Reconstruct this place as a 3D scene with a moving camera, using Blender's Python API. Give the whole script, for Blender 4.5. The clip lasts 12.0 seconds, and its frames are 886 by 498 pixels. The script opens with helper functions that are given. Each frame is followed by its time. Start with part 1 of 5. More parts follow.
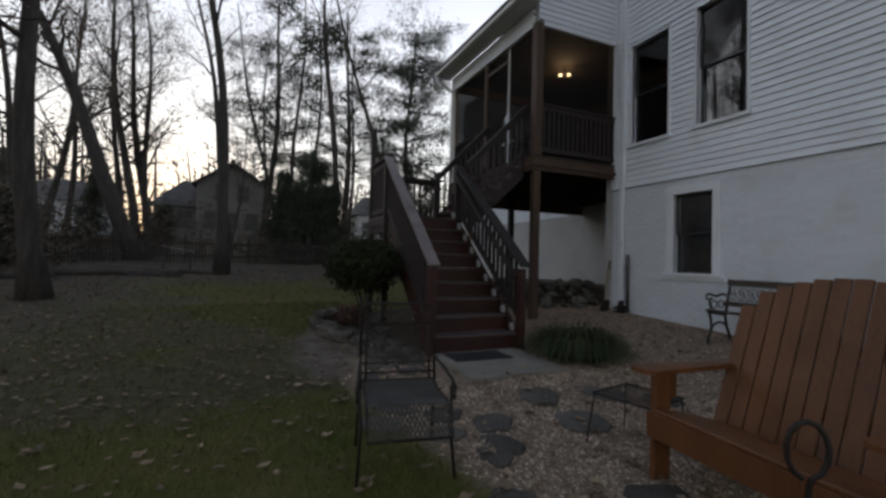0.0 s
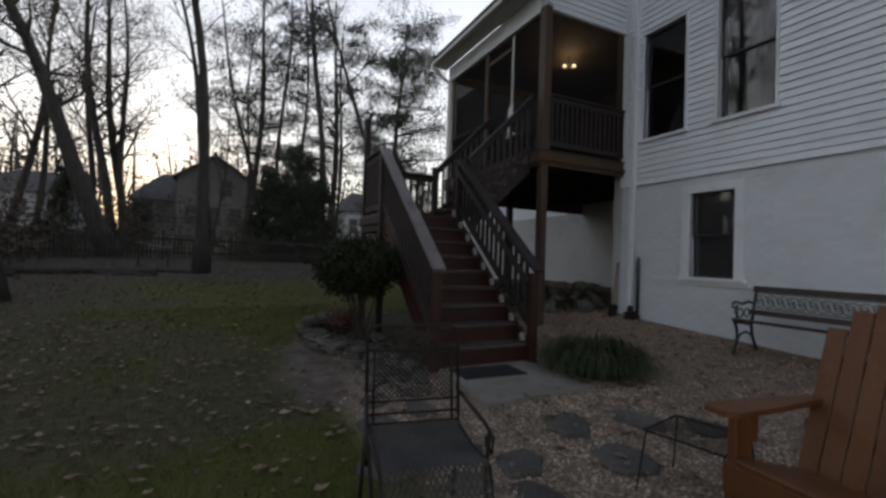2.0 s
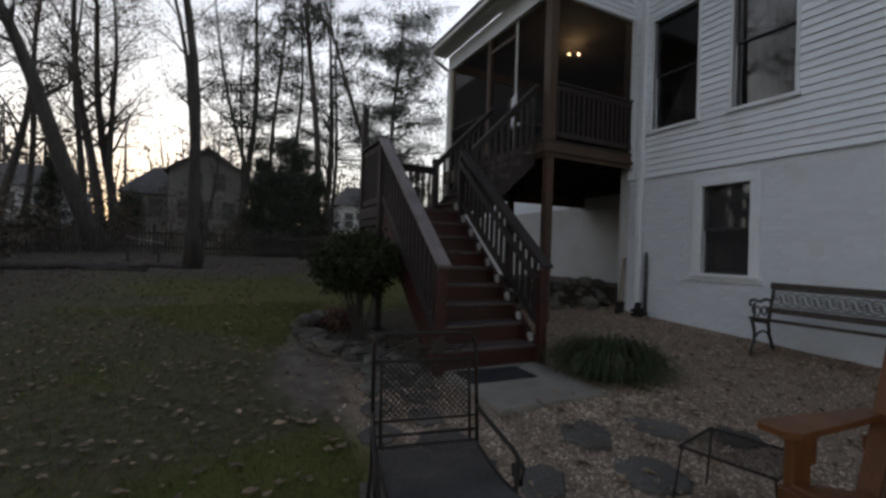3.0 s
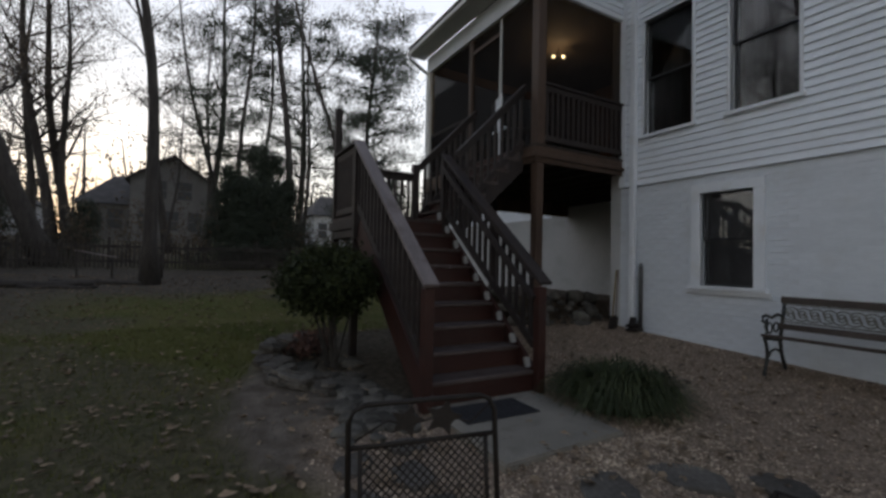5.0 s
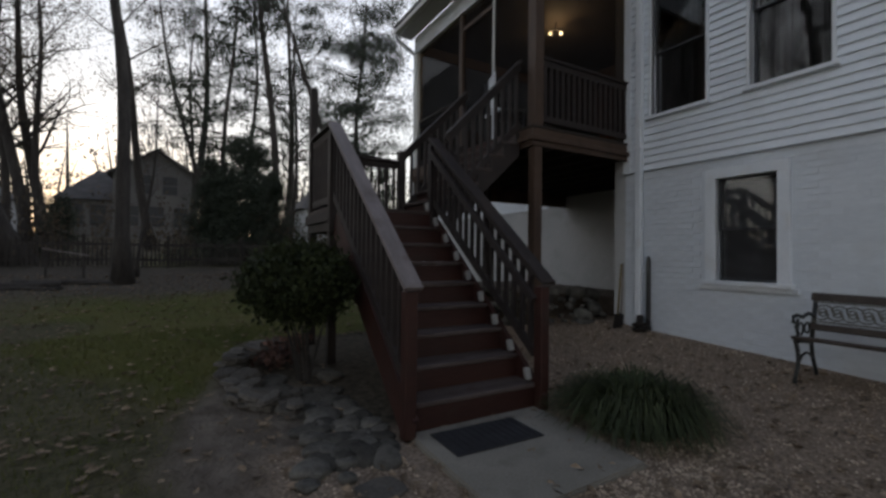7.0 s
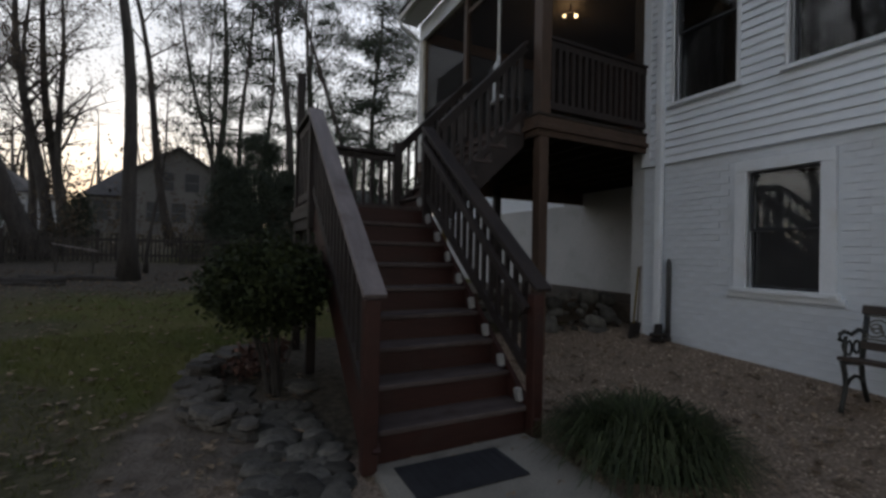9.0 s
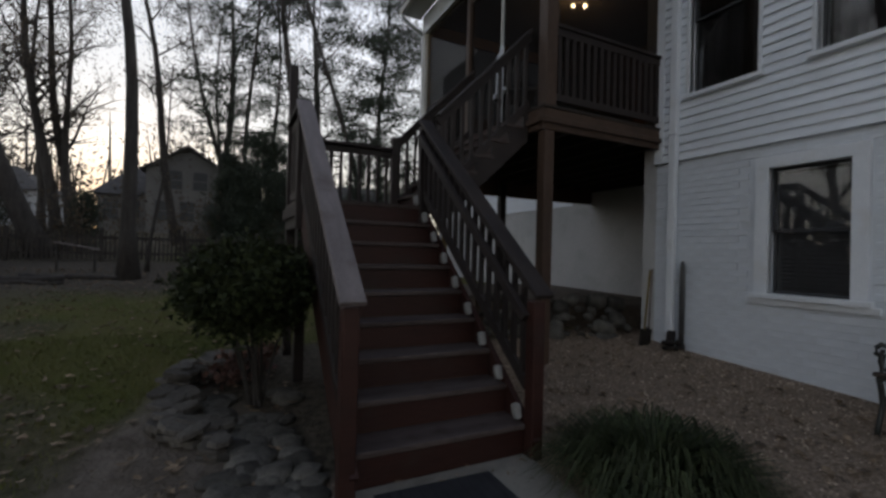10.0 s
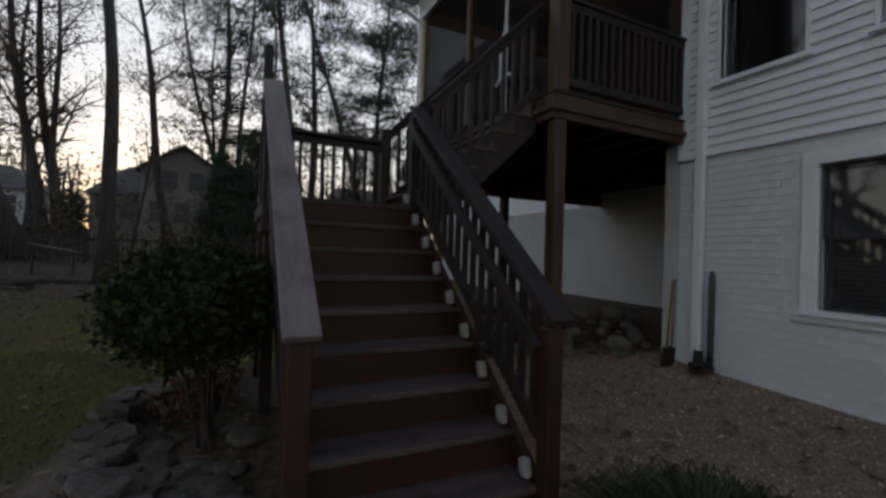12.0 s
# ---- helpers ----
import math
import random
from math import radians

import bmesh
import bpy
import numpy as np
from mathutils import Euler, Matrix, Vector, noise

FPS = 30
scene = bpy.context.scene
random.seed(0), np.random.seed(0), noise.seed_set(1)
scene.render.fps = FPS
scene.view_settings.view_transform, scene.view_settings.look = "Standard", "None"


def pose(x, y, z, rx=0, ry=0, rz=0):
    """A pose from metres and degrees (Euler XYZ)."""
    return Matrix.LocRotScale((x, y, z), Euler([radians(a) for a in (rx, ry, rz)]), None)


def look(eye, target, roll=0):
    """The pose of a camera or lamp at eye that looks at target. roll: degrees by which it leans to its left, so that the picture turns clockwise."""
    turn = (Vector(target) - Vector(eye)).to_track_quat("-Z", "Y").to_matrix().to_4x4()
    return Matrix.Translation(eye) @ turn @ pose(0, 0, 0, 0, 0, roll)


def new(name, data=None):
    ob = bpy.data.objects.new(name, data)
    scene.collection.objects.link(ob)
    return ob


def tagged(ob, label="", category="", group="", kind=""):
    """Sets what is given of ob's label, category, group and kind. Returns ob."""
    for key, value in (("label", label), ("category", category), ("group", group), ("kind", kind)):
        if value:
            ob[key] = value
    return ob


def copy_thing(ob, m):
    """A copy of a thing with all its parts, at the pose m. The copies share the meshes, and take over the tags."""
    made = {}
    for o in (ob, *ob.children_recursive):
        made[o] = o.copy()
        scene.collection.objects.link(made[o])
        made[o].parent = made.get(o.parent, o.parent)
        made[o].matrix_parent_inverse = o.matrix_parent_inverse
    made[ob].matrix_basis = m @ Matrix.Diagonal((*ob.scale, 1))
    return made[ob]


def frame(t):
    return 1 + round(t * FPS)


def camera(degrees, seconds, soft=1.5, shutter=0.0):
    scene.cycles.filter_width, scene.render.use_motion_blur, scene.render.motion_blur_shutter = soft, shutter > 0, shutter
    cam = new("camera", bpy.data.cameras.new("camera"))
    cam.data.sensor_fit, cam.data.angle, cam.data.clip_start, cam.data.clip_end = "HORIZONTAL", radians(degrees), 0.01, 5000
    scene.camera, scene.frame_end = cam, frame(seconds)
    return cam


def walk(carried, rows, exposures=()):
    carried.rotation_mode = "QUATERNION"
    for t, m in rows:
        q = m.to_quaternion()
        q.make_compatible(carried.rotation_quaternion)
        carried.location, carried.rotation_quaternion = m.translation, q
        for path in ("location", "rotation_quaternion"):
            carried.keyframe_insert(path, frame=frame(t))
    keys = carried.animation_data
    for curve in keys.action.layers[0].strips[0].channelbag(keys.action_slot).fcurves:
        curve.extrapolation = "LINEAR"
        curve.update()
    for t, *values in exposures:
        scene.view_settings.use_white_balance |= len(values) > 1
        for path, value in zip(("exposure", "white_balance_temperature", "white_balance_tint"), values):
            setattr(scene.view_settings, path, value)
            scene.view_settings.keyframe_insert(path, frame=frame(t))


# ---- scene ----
cam = camera(90.5, 12.0, soft=2.9)
PATH = [
    (0, (-2.094, -4.96, 1.139), (-1.29, -3.129, 1.189), 1.5),
    (0.5, (-2.073, -4.798, 1.144), (-1.27, -2.967, 1.203), 1.5),
    (1, (-2.053, -4.665, 1.168), (-1.234, -2.842, 1.231), 1.8),
    (1.5, (-2.051, -4.503, 1.179), (-1.21, -2.689, 1.242), 2.0),
    (2, (-2.055, -4.334, 1.205), (-1.194, -2.529, 1.243), 1.9),
    (2.5, (-2.041, -4.178, 1.203), (-1.159, -2.384, 1.229), 2.1),
    (3, (-2.016, -4.026, 1.217), (-1.135, -2.23, 1.23), 1.9),
    (5, (-1.833, -3.443, 1.28), (-0.856, -1.699, 1.338), 1.3),
    (5.5, (-1.745, -3.312, 1.286), (-0.761, -1.571, 1.348), 0.8),
    (6, (-1.659, -3.194, 1.299), (-0.668, -1.458, 1.356), 0.6),
    (6.5, (-1.573, -3.065, 1.303), (-0.572, -1.334, 1.34), 0.7),
    (7, (-1.463, -2.939, 1.319), (-0.464, -1.207, 1.345), 0.6),
    (9, (-0.921, -2.663, 1.344), (-0.011, -0.882, 1.362), 1.2),
    (9.5, (-0.798, -2.565, 1.357), (0.101, -0.778, 1.374), 1.4),
    (10, (-0.677, -2.455, 1.364), (0.196, -0.656, 1.379), 1.5),
    (10.5, (-0.562, -2.327, 1.378), (0.297, -0.521, 1.391), 1.5),
    (11, (-0.478, -2.2, 1.384), (0.379, -0.392, 1.403), 1.5),
    (11.5, (-0.394, -2.033, 1.383), (0.464, -0.227, 1.398), 1.7),
    (12, (-0.331, -1.885, 1.418), (0.538, -0.084, 1.443), 1.8),
]
walk(cam, [(t, look(eye, target, roll)) for t, eye, target, roll in PATH],
     exposures=((0.0, 0.0), (5.0, 0.0), (9.0, -0.1), (12.0, -0.18)))

# ---- world and light ----
world = bpy.data.worlds.new("dusk_sky")
scene.world = world
world.use_nodes = True
wn, wl = world.node_tree.nodes, world.node_tree.links
wn.clear()
w_out = wn.new("ShaderNodeOutputWorld")
w_sky = wn.new("ShaderNodeTexSky")
w_sky.sky_type = "NISHITA"
w_sky.sun_disc = False
w_sky.sun_elevation = radians(4)
w_sky.sun_rotation = radians(-8)
w_sky.dust_density = 0.4
w_bg1 = wn.new("ShaderNodeBackground")
w_bg1.inputs["Strength"].default_value = 0.05
w_bg2 = wn.new("ShaderNodeBackground")
w_tc = wn.new("ShaderNodeTexCoord")
w_sep = wn.new("ShaderNodeSeparateXYZ")
w_ramp = wn.new("ShaderNodeValToRGB")
els = w_ramp.color_ramp.elements
els[0].position, els[0].color = 0.0, (0.74, 0.66, 0.60, 1)
els[1].position, els[1].color = 0.85, (0.20, 0.255, 0.385, 1)
e = els.new(0.12); e.color = (1.03, 0.99, 0.96, 1)
e = els.new(0.25); e.color = (1.16, 1.16, 1.19, 1)
e = els.new(0.46); e.color = (1.08, 1.11, 1.22, 1)
w_map = wn.new("ShaderNodeMapping")
w_map.inputs["Scale"].default_value = (2.2, 2.2, 7.0)
w_noise = wn.new("ShaderNodeTexNoise")
w_noise.inputs["Scale"].default_value = 1.6
w_noise.inputs["Detail"].default_value = 6
w_cr = wn.new("ShaderNodeMapRange")
w_cr.inputs["From Min"].default_value, w_cr.inputs["From Max"].default_value = 0.32, 0.68
w_cr.inputs["To Min"].default_value, w_cr.inputs["To Max"].default_value = 0.80, 1.08
w_mul = wn.new("ShaderNodeMath"); w_mul.operation = "MULTIPLY"
w_mul.inputs[1].default_value = 0.91
w_add = wn.new("ShaderNodeAddShader")
wl.new(w_tc.outputs["Generated"], w_sep.inputs[0])
wl.new(w_sep.outputs["Z"], w_ramp.inputs["Fac"])
wl.new(w_tc.outputs["Generated"], w_map.inputs[0])
wl.new(w_map.outputs[0], w_noise.inputs["Vector"])
wl.new(w_noise.outputs["Fac"], w_cr.inputs["Value"])
wl.new(w_cr.outputs[0], w_mul.inputs[0])
wl.new(w_ramp.outputs["Color"], w_bg2.inputs["Color"])
wl.new(w_mul.outputs[0], w_bg2.inputs["Strength"])
wl.new(w_sky.outputs["Color"], w_bg1.inputs["Color"])
wl.new(w_bg1.outputs[0], w_add.inputs[0])
wl.new(w_bg2.outputs[0], w_add.inputs[1])
wl.new(w_add.outputs[0], w_out.inputs["Surface"])

sun_data = bpy.data.lights.new("low_sun", "SUN")
sun_data.energy, sun_data.angle, sun_data.color = 0.15, radians(12), (1.0, 0.84, 0.66)
sun = new("low_sun", sun_data)
sun.matrix_world = look((0, 0, 20), (1.4, -10, 19.3))


# ---- materials ----
def material(name, a, b, rough=0.8, coarse=1.5, fine=40.0, bump=0.3, depth=0.01, stretch=(1, 1, 1), metal=0.0, spec=0.4, per_piece=0.0, stain=None):
    m = bpy.data.materials.new(name)
    m.use_nodes = True
    nt = m.node_tree
    n, l = nt.nodes, nt.links
    bsdf = n["Principled BSDF"]
    tc = n.new("ShaderNodeTexCoord")
    mp = n.new("ShaderNodeMapping")
    mp.inputs["Scale"].default_value = stretch
    l.new(tc.outputs["Object"], mp.inputs[0])
    n1 = n.new("ShaderNodeTexNoise"); n1.inputs["Scale"].default_value = coarse; n1.inputs["Detail"].default_value = 5
    n2 = n.new("ShaderNodeTexNoise"); n2.inputs["Scale"].default_value = fine; n2.inputs["Detail"].default_value = 4
    l.new(mp.outputs[0], n1.inputs["Vector"]); l.new(mp.outputs[0], n2.inputs["Vector"])
    mid = n.new("ShaderNodeMath"); mid.operation = "ADD"
    half = n.new("ShaderNodeMath"); half.operation = "MULTIPLY"; half.inputs[1].default_value = 0.8
    l.new(n2.outputs["Fac"], half.inputs[0])
    l.new(n1.outputs["Fac"], mid.inputs[0]); l.new(half.outputs[0], mid.inputs[1])
    fac = n.new("ShaderNodeMapRange")
    fac.inputs["From Min"].default_value, fac.inputs["From Max"].default_value = 0.65, 1.15
    l.new(mid.outputs[0], fac.inputs["Value"])
    mix = n.new("ShaderNodeMix"); mix.data_type = "RGBA"
    mix.inputs["A"].default_value, mix.inputs["B"].default_value = (*a, 1), (*b, 1)
    l.new(fac.outputs[0], mix.inputs["Factor"])
    col = mix.outputs["Result"]
    if stain:
        n3 = n.new("ShaderNodeTexNoise"); n3.inputs["Scale"].default_value = coarse * 2.3; n3.inputs["Detail"].default_value = 8
        l.new(tc.outputs["Object"], n3.inputs["Vector"])
        r3 = n.new("ShaderNodeMapRange")
        r3.inputs["From Min"].default_value, r3.inputs["From Max"].default_value = 0.55, 0.75
        r3.inputs["To Max"].default_value = 0.7
        l.new(n3.outputs["Fac"], r3.inputs["Value"])
        mx = n.new("ShaderNodeMix"); mx.data_type = "RGBA"
        mx.inputs["B"].default_value = (*stain, 1)
        l.new(col, mx.inputs["A"]); l.new(r3.outputs[0], mx.inputs["Factor"])
        col = mx.outputs["Result"]
    if per_piece:
        oi = n.new("ShaderNodeObjectInfo")
        geo = n.new("ShaderNodeNewGeometry")
        ad = n.new("ShaderNodeMath"); ad.operation = "ADD"
        l.new(oi.outputs["Random"], ad.inputs[0]); l.new(geo.outputs["Random Per Island"], ad.inputs[1])
        fr = n.new("ShaderNodeMath"); fr.operation = "FRACT"
        l.new(ad.outputs[0], fr.inputs[0])
        rg = n.new("ShaderNodeMapRange")
        rg.inputs["To Min"].default_value, rg.inputs["To Max"].default_value = 1 - per_piece, 1 + per_piece
        l.new(fr.outputs[0], rg.inputs["Value"])
        hs = n.new("ShaderNodeHueSaturation")
        l.new(col, hs.inputs["Color"]); l.new(rg.outputs[0], hs.inputs["Value"])
        col = hs.outputs["Color"]
    l.new(col, bsdf.inputs["Base Color"])
    bsdf.inputs["Roughness"].default_value = rough
    bsdf.inputs["Metallic"].default_value = metal
    bsdf.inputs["Specular IOR Level"].default_value = spec
    if bump:
        bp = n.new("ShaderNodeBump")
        bp.inputs["Strength"].default_value, bp.inputs["Distance"].default_value = bump, depth
        l.new(mid.outputs[0], bp.inputs["Height"])
        l.new(bp.outputs[0], bsdf.inputs["Normal"])
    return m


SIDING = material("white_vinyl_siding", (0.66, 0.71, 0.76), (0.75, 0.79, 0.83), 0.55, 0.7, 60, 0.15, 0.004, (1, 0.15, 1), per_piece=0.04, stain=(0.58, 0.61, 0.63))
TRIM = material("white_trim_paint", (0.66, 0.70, 0.74), (0.75, 0.78, 0.81), 0.5, 1.2, 50, 0.15, 0.003, stain=(0.60, 0.60, 0.58))
SOFFIT = material("soffit_paint", (0.55, 0.55, 0.52), (0.66, 0.66, 0.62), 0.6, 1.0, 30, 0.1, 0.003)
STEPWOOD = material("red_brown_stained_step", (0.024, 0.0082, 0.0062), (0.046, 0.0165, 0.0122), 0.55, 2.0, 30, 0.35, 0.004, (0.35, 3, 3), spec=0.35, stain=(0.035, 0.022, 0.018))
TREADWOOD = material("worn_brown_tread", (0.046, 0.035, 0.032), (0.110, 0.087, 0.080), 0.62, 2.5, 34, 0.4, 0.004, (0.35, 3, 3), spec=0.2, stain=(0.035, 0.018, 0.014))
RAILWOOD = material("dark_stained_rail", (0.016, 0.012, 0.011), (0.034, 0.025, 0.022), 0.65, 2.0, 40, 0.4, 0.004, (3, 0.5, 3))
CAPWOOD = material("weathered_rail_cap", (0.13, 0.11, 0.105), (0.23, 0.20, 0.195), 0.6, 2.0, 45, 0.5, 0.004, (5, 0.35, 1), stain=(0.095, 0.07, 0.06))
PORCHWOOD = material("porch_beam_stain", (0.048, 0.029, 0.019), (0.088, 0.054, 0.036), 0.6, 2.0, 30, 0.4, 0.004, (2, 2, 0.4), stain=(0.06, 0.036, 0.024))
# porch timber darkened for the shade below the deck and the roof
DECKUNDER = material("deck_timber_shade_dark", (0.025, 0.02, 0.017), (0.05, 0.04, 0.033), 0.85, 2.0, 20, 0.4, 0.006)
CONCRETE = material("slab_concrete", (0.17, 0.157, 0.132), (0.26, 0.24, 0.205), 0.95, 1.6, 60, 0.35, 0.004, spec=0.12, stain=(0.14, 0.125, 0.105))
DARKMETAL = material("dark_metal", (0.012, 0.010, 0.009), (0.028, 0.022, 0.018), 0.6, 4, 60, 0.2, 0.002, spec=0.25)
BARK = material("grey_brown_bark", (0.028, 0.025, 0.023), (0.066, 0.059, 0.053), 0.95, 3.0, 16, 0.9, 0.03, (3, 3, 0.5))
LEAFMAT = material("dry_leaf", (0.042, 0.032, 0.021), (0.098, 0.073, 0.046), 0.7, 4, 30, 0.0, 0, per_piece=0.35)
PINEMAT = material("pine_needles", (0.019, 0.028, 0.018), (0.040, 0.052, 0.031), 0.7, 4, 30, 0.0, 0, per_piece=0.3)
SHRUBMAT = material("shrub_leaf", (0.012, 0.018, 0.006), (0.036, 0.044, 0.016), 0.75, 5, 30, 0.0, 0, spec=0.2, per_piece=0.4)
FENCEWOOD = material("old_fence_wood", (0.03, 0.026, 0.023), (0.065, 0.057, 0.05), 0.9, 2, 25, 0.3, 0.004, (3, 3, 0.4), per_piece=0.2)
ROOFING = material("asphalt_shingle", (0.045, 0.042, 0.042), (0.085, 0.08, 0.078), 0.95, 2, 14, 0.5, 0.01)


BRICKPAINT = material("white_painted_brick", (0.56, 0.605, 0.65), (0.66, 0.70, 0.74), 0.6, 0.8, 45, 0.35, 0.006, (1, 0.3, 1.6), per_piece=0.035, stain=(0.52, 0.54, 0.55))
PARGE = material("grey_parging", (0.40, 0.41, 0.41), (0.50, 0.50, 0.50), 0.7, 0.8, 30, 0.2, 0.004, stain=(0.33, 0.33, 0.31))


def glass(name, tint=0.9):
    m = bpy.data.materials.new(name)
    m.use_nodes = True
    n, l = m.node_tree.nodes, m.node_tree.links
    n.clear()
    out = n.new("ShaderNodeOutputMaterial")
    tr = n.new("ShaderNodeBsdfTransparent"); tr.inputs[0].default_value = (tint, tint, tint, 1)
    gl = n.new("ShaderNodeBsdfGlossy"); gl.inputs["Roughness"].default_value = 0.03
    fr = n.new("ShaderNodeFresnel"); fr.inputs["IOR"].default_value = 1.55
    mx = n.new("ShaderNodeMixShader")
    l.new(fr.outputs[0], mx.inputs[0]); l.new(tr.outputs[0], mx.inputs[1]); l.new(gl.outputs[0], mx.inputs[2])
    l.new(mx.outputs[0], out.inputs[0])
    return m


GLASS = glass("window_glass", 0.8)


def screen_mesh():
    m = bpy.data.materials.new("insect_screen")
    m.use_nodes = True
    n, l = m.node_tree.nodes, m.node_tree.links
    n.clear()
    out = n.new("ShaderNodeOutputMaterial")
    tr = n.new("ShaderNodeBsdfTransparent")
    df = n.new("ShaderNodeBsdfDiffuse"); df.inputs[0].default_value = (0.018, 0.018, 0.019, 1)
    mx = n.new("ShaderNodeMixShader"); mx.inputs[0].default_value = 0.60
    l.new(tr.outputs[0], mx.inputs[1]); l.new(df.outputs[0], mx.inputs[2]); l.new(mx.outputs[0], out.inputs[0])
    return m


SCREEN = screen_mesh()
ROOMDARK = material("room_paint_dark_as_unlit", (0.10, 0.095, 0.09), (0.15, 0.14, 0.135), 0.9, 1, 20, 0, 0)
SASH = material("window_sash", (0.03, 0.032, 0.036), (0.05, 0.052, 0.056), 0.5, 2, 40, 0.1, 0.002)


# ---- mesh helpers ----
def box(bm, x0, x1, y0, y1, z0, z1, bevel=0.0):
    vs = [bm.verts.new((x, y, z)) for x in (x0, x1) for y in (y0, y1) for z in (z0, z1)]
    fs = [bm.faces.new([vs[i] for i in q]) for q in ((0, 1, 3, 2), (4, 6, 7, 5), (0, 4, 5, 1), (2, 3, 7, 6), (0, 2, 6, 4), (1, 5, 7, 3))]
    if bevel:
        es = list({ed for f in fs for ed in f.edges})
        bmesh.ops.bevel(bm, geom=es, offset=bevel, segments=1, affect="EDGES", profile=0.5)


def beam(bm, p, q, w, h, up=(0, 0, 1), bevel=0.0, ends=None):
    """A bar from p to q, w wide and h high; up says which way is high."""
    p, q, up = Vector(p), Vector(q), Vector(up)
    d = (q - p).normalized()
    side = d.cross(up).normalized() * (w / 2)
    top = side.cross(d).normalized() * (h / 2)
    vs = []
    for c in (p, q):
        vs += [bm.verts.new(c + s * side + t * top) for s, t in ((-1, -1), (1, -1), (1, 1), (-1, 1))]
    fs = [bm.faces.new([vs[i] for i in f]) for f in ((3, 2, 1, 0), (4, 5, 6, 7), (0, 1, 5, 4), (1, 2, 6, 5), (2, 3, 7, 6), (3, 0, 4, 7))]
    if bevel:
        bmesh.ops.bevel(bm, geom=list({ed for f in fs for ed in f.edges}), offset=bevel, segments=1, affect="EDGES", profile=0.5)


def tube(bm, pts, radii, n=6, closed=False):
    """A round bar along pts."""
    pts = [Vector(p) for p in pts]
    if not hasattr(radii, "__len__"):
        radii = [radii] * len(pts)
    rings, ref = [], Vector((0.31, 0.17, 0.93))
    for i, p in enumerate(pts):
        a = pts[i - 1] if i or closed else p
        b = pts[(i + 1) % len(pts)] if i < len(pts) - 1 or closed else p
        d = (b - a).normalized()
        u = d.cross(ref)
        u = u.normalized() if u.length > 0.05 else d.cross(Vector((1, 0, 0))).normalized()
        v = d.cross(u)
        rings.append([bm.verts.new(p + radii[i] * (math.cos(k * math.tau / n) * u + math.sin(k * math.tau / n) * v)) for k in range(n)])
    pairs = list(zip(rings, rings[1:])) + ([(rings[-1], rings[0])] if closed else [])
    for r, s in pairs:
        for k in range(n):
            bm.faces.new((r[k], r[(k + 1) % n], s[(k + 1) % n], s[k]))
    if not closed:
        bm.faces.new(rings[0][::-1]); bm.faces.new(rings[-1])


def part(name, bm, mat, parent=None, label="", smooth=False):
    me = bpy.data.meshes.new(name)
    bmesh.ops.recalc_face_normals(bm, faces=bm.faces[:])
    bm.to_mesh(me); bm.free()
    me.materials.append(mat)
    if smooth:
        for f in me.polygons:
            f.use_smooth = True
    ob = new(name, me)
    if parent is not None:
        ob.parent = parent
    return tagged(ob, label=label)


def raw(name, verts, faces, mat, parent=None, label=""):
    me = bpy.data.meshes.new(name)
    me.from_pydata(verts, [], faces)
    me.materials.append(mat)
    ob = new(name, me)
    if parent is not None:
        ob.parent = parent
    return tagged(ob, label=label)


def thing(name, m, label, category, group="", kind=""):
    ob = new(name)
    ob.empty_display_size = 0.2
    ob.matrix_world = m
    return tagged(ob, label, category, group, kind)


def bar_part(name, p, q, w, h, mat, parent, up=(0, 0, 1), bevel=0.004, label=""):
    bm = bmesh.new()
    beam(bm, p, q, w, h, up, bevel)
    return part(name, bm, mat, parent, label)


def box_part(name, b, mat, parent, bevel=0.004, label=""):
    bm = bmesh.new()
    box(bm, *b, bevel)
    return part(name, bm, mat, parent, label)


# ---- the ground ----
def ground_z(x, y):
    """Height of the ground: it climbs towards the house and gently towards the fence."""
    z = -0.06 + 0.045 * (y + 0.5) + (0.008 * (y - 3) if y > 3 else 0)
    if y > 17:
        z = 0.84 + 0.085 * (min(y, 36) - 17) + 0.01 * max(min(y, 90) - 36, 0)
    if y < -6:
        z = -0.31 + 0.01 * (y + 6)
    if x > 1:
        z += 0.08 * min(x - 1, 3.4) * (1 - min(max((y - 2) / 4, 0), 1))
    if x < -1.5:
        z -= 0.018 * min(-1.5 - x, 7) * min(max((10 - y) / 10, 0), 1)
    z += 0.08 * math.exp(-((x + 1.2) ** 2 + (y + 2.5) ** 2) / 0.6)
    z += 0.07 * math.exp(-((x - 0.5) ** 2) / 0.9 - ((y + 1.1) ** 2) / 0.5)
    z += 0.035 * (noise.noise((x * 0.35, y * 0.35, 0.3))) + 0.010 * noise.noise((x * 1.7, y * 1.7, 4.1))
    if -0.2 < x < 1.3 and -1.25 < y < 0.15:
        z = min(z, -0.03)
    return z


def gravel_at(x, y):
    edge = -0.95 + 0.25 * math.sin(y * 1.1) + 0.2 * noise.noise((x, y, 9)) - 0.10 * (y + 2)
    if y > 0.2:
        edge = max(edge, 1.0)
    return min(max((x - edge) * 4, 0), 1) * (1.0 if y < 2.6 else 0.0)


def dirt_at(x, y):
    d = math.hypot((x + 1.08) / 0.52, (y - 0.6) / 1.45) + 0.35 * noise.noise((x * 1.8, y * 1.8, 2))
    d2 = math.hypot((x + 5.6) / 1.6, (y + 0.2) / 1.7) + 0.5 * noise.noise((x * 1.2, y * 1.2, 7))
    return max(min(max((1.15 - d) * 3, 0), 1), 0.8 * min(max((1.1 - d2) * 2, 0), 1))


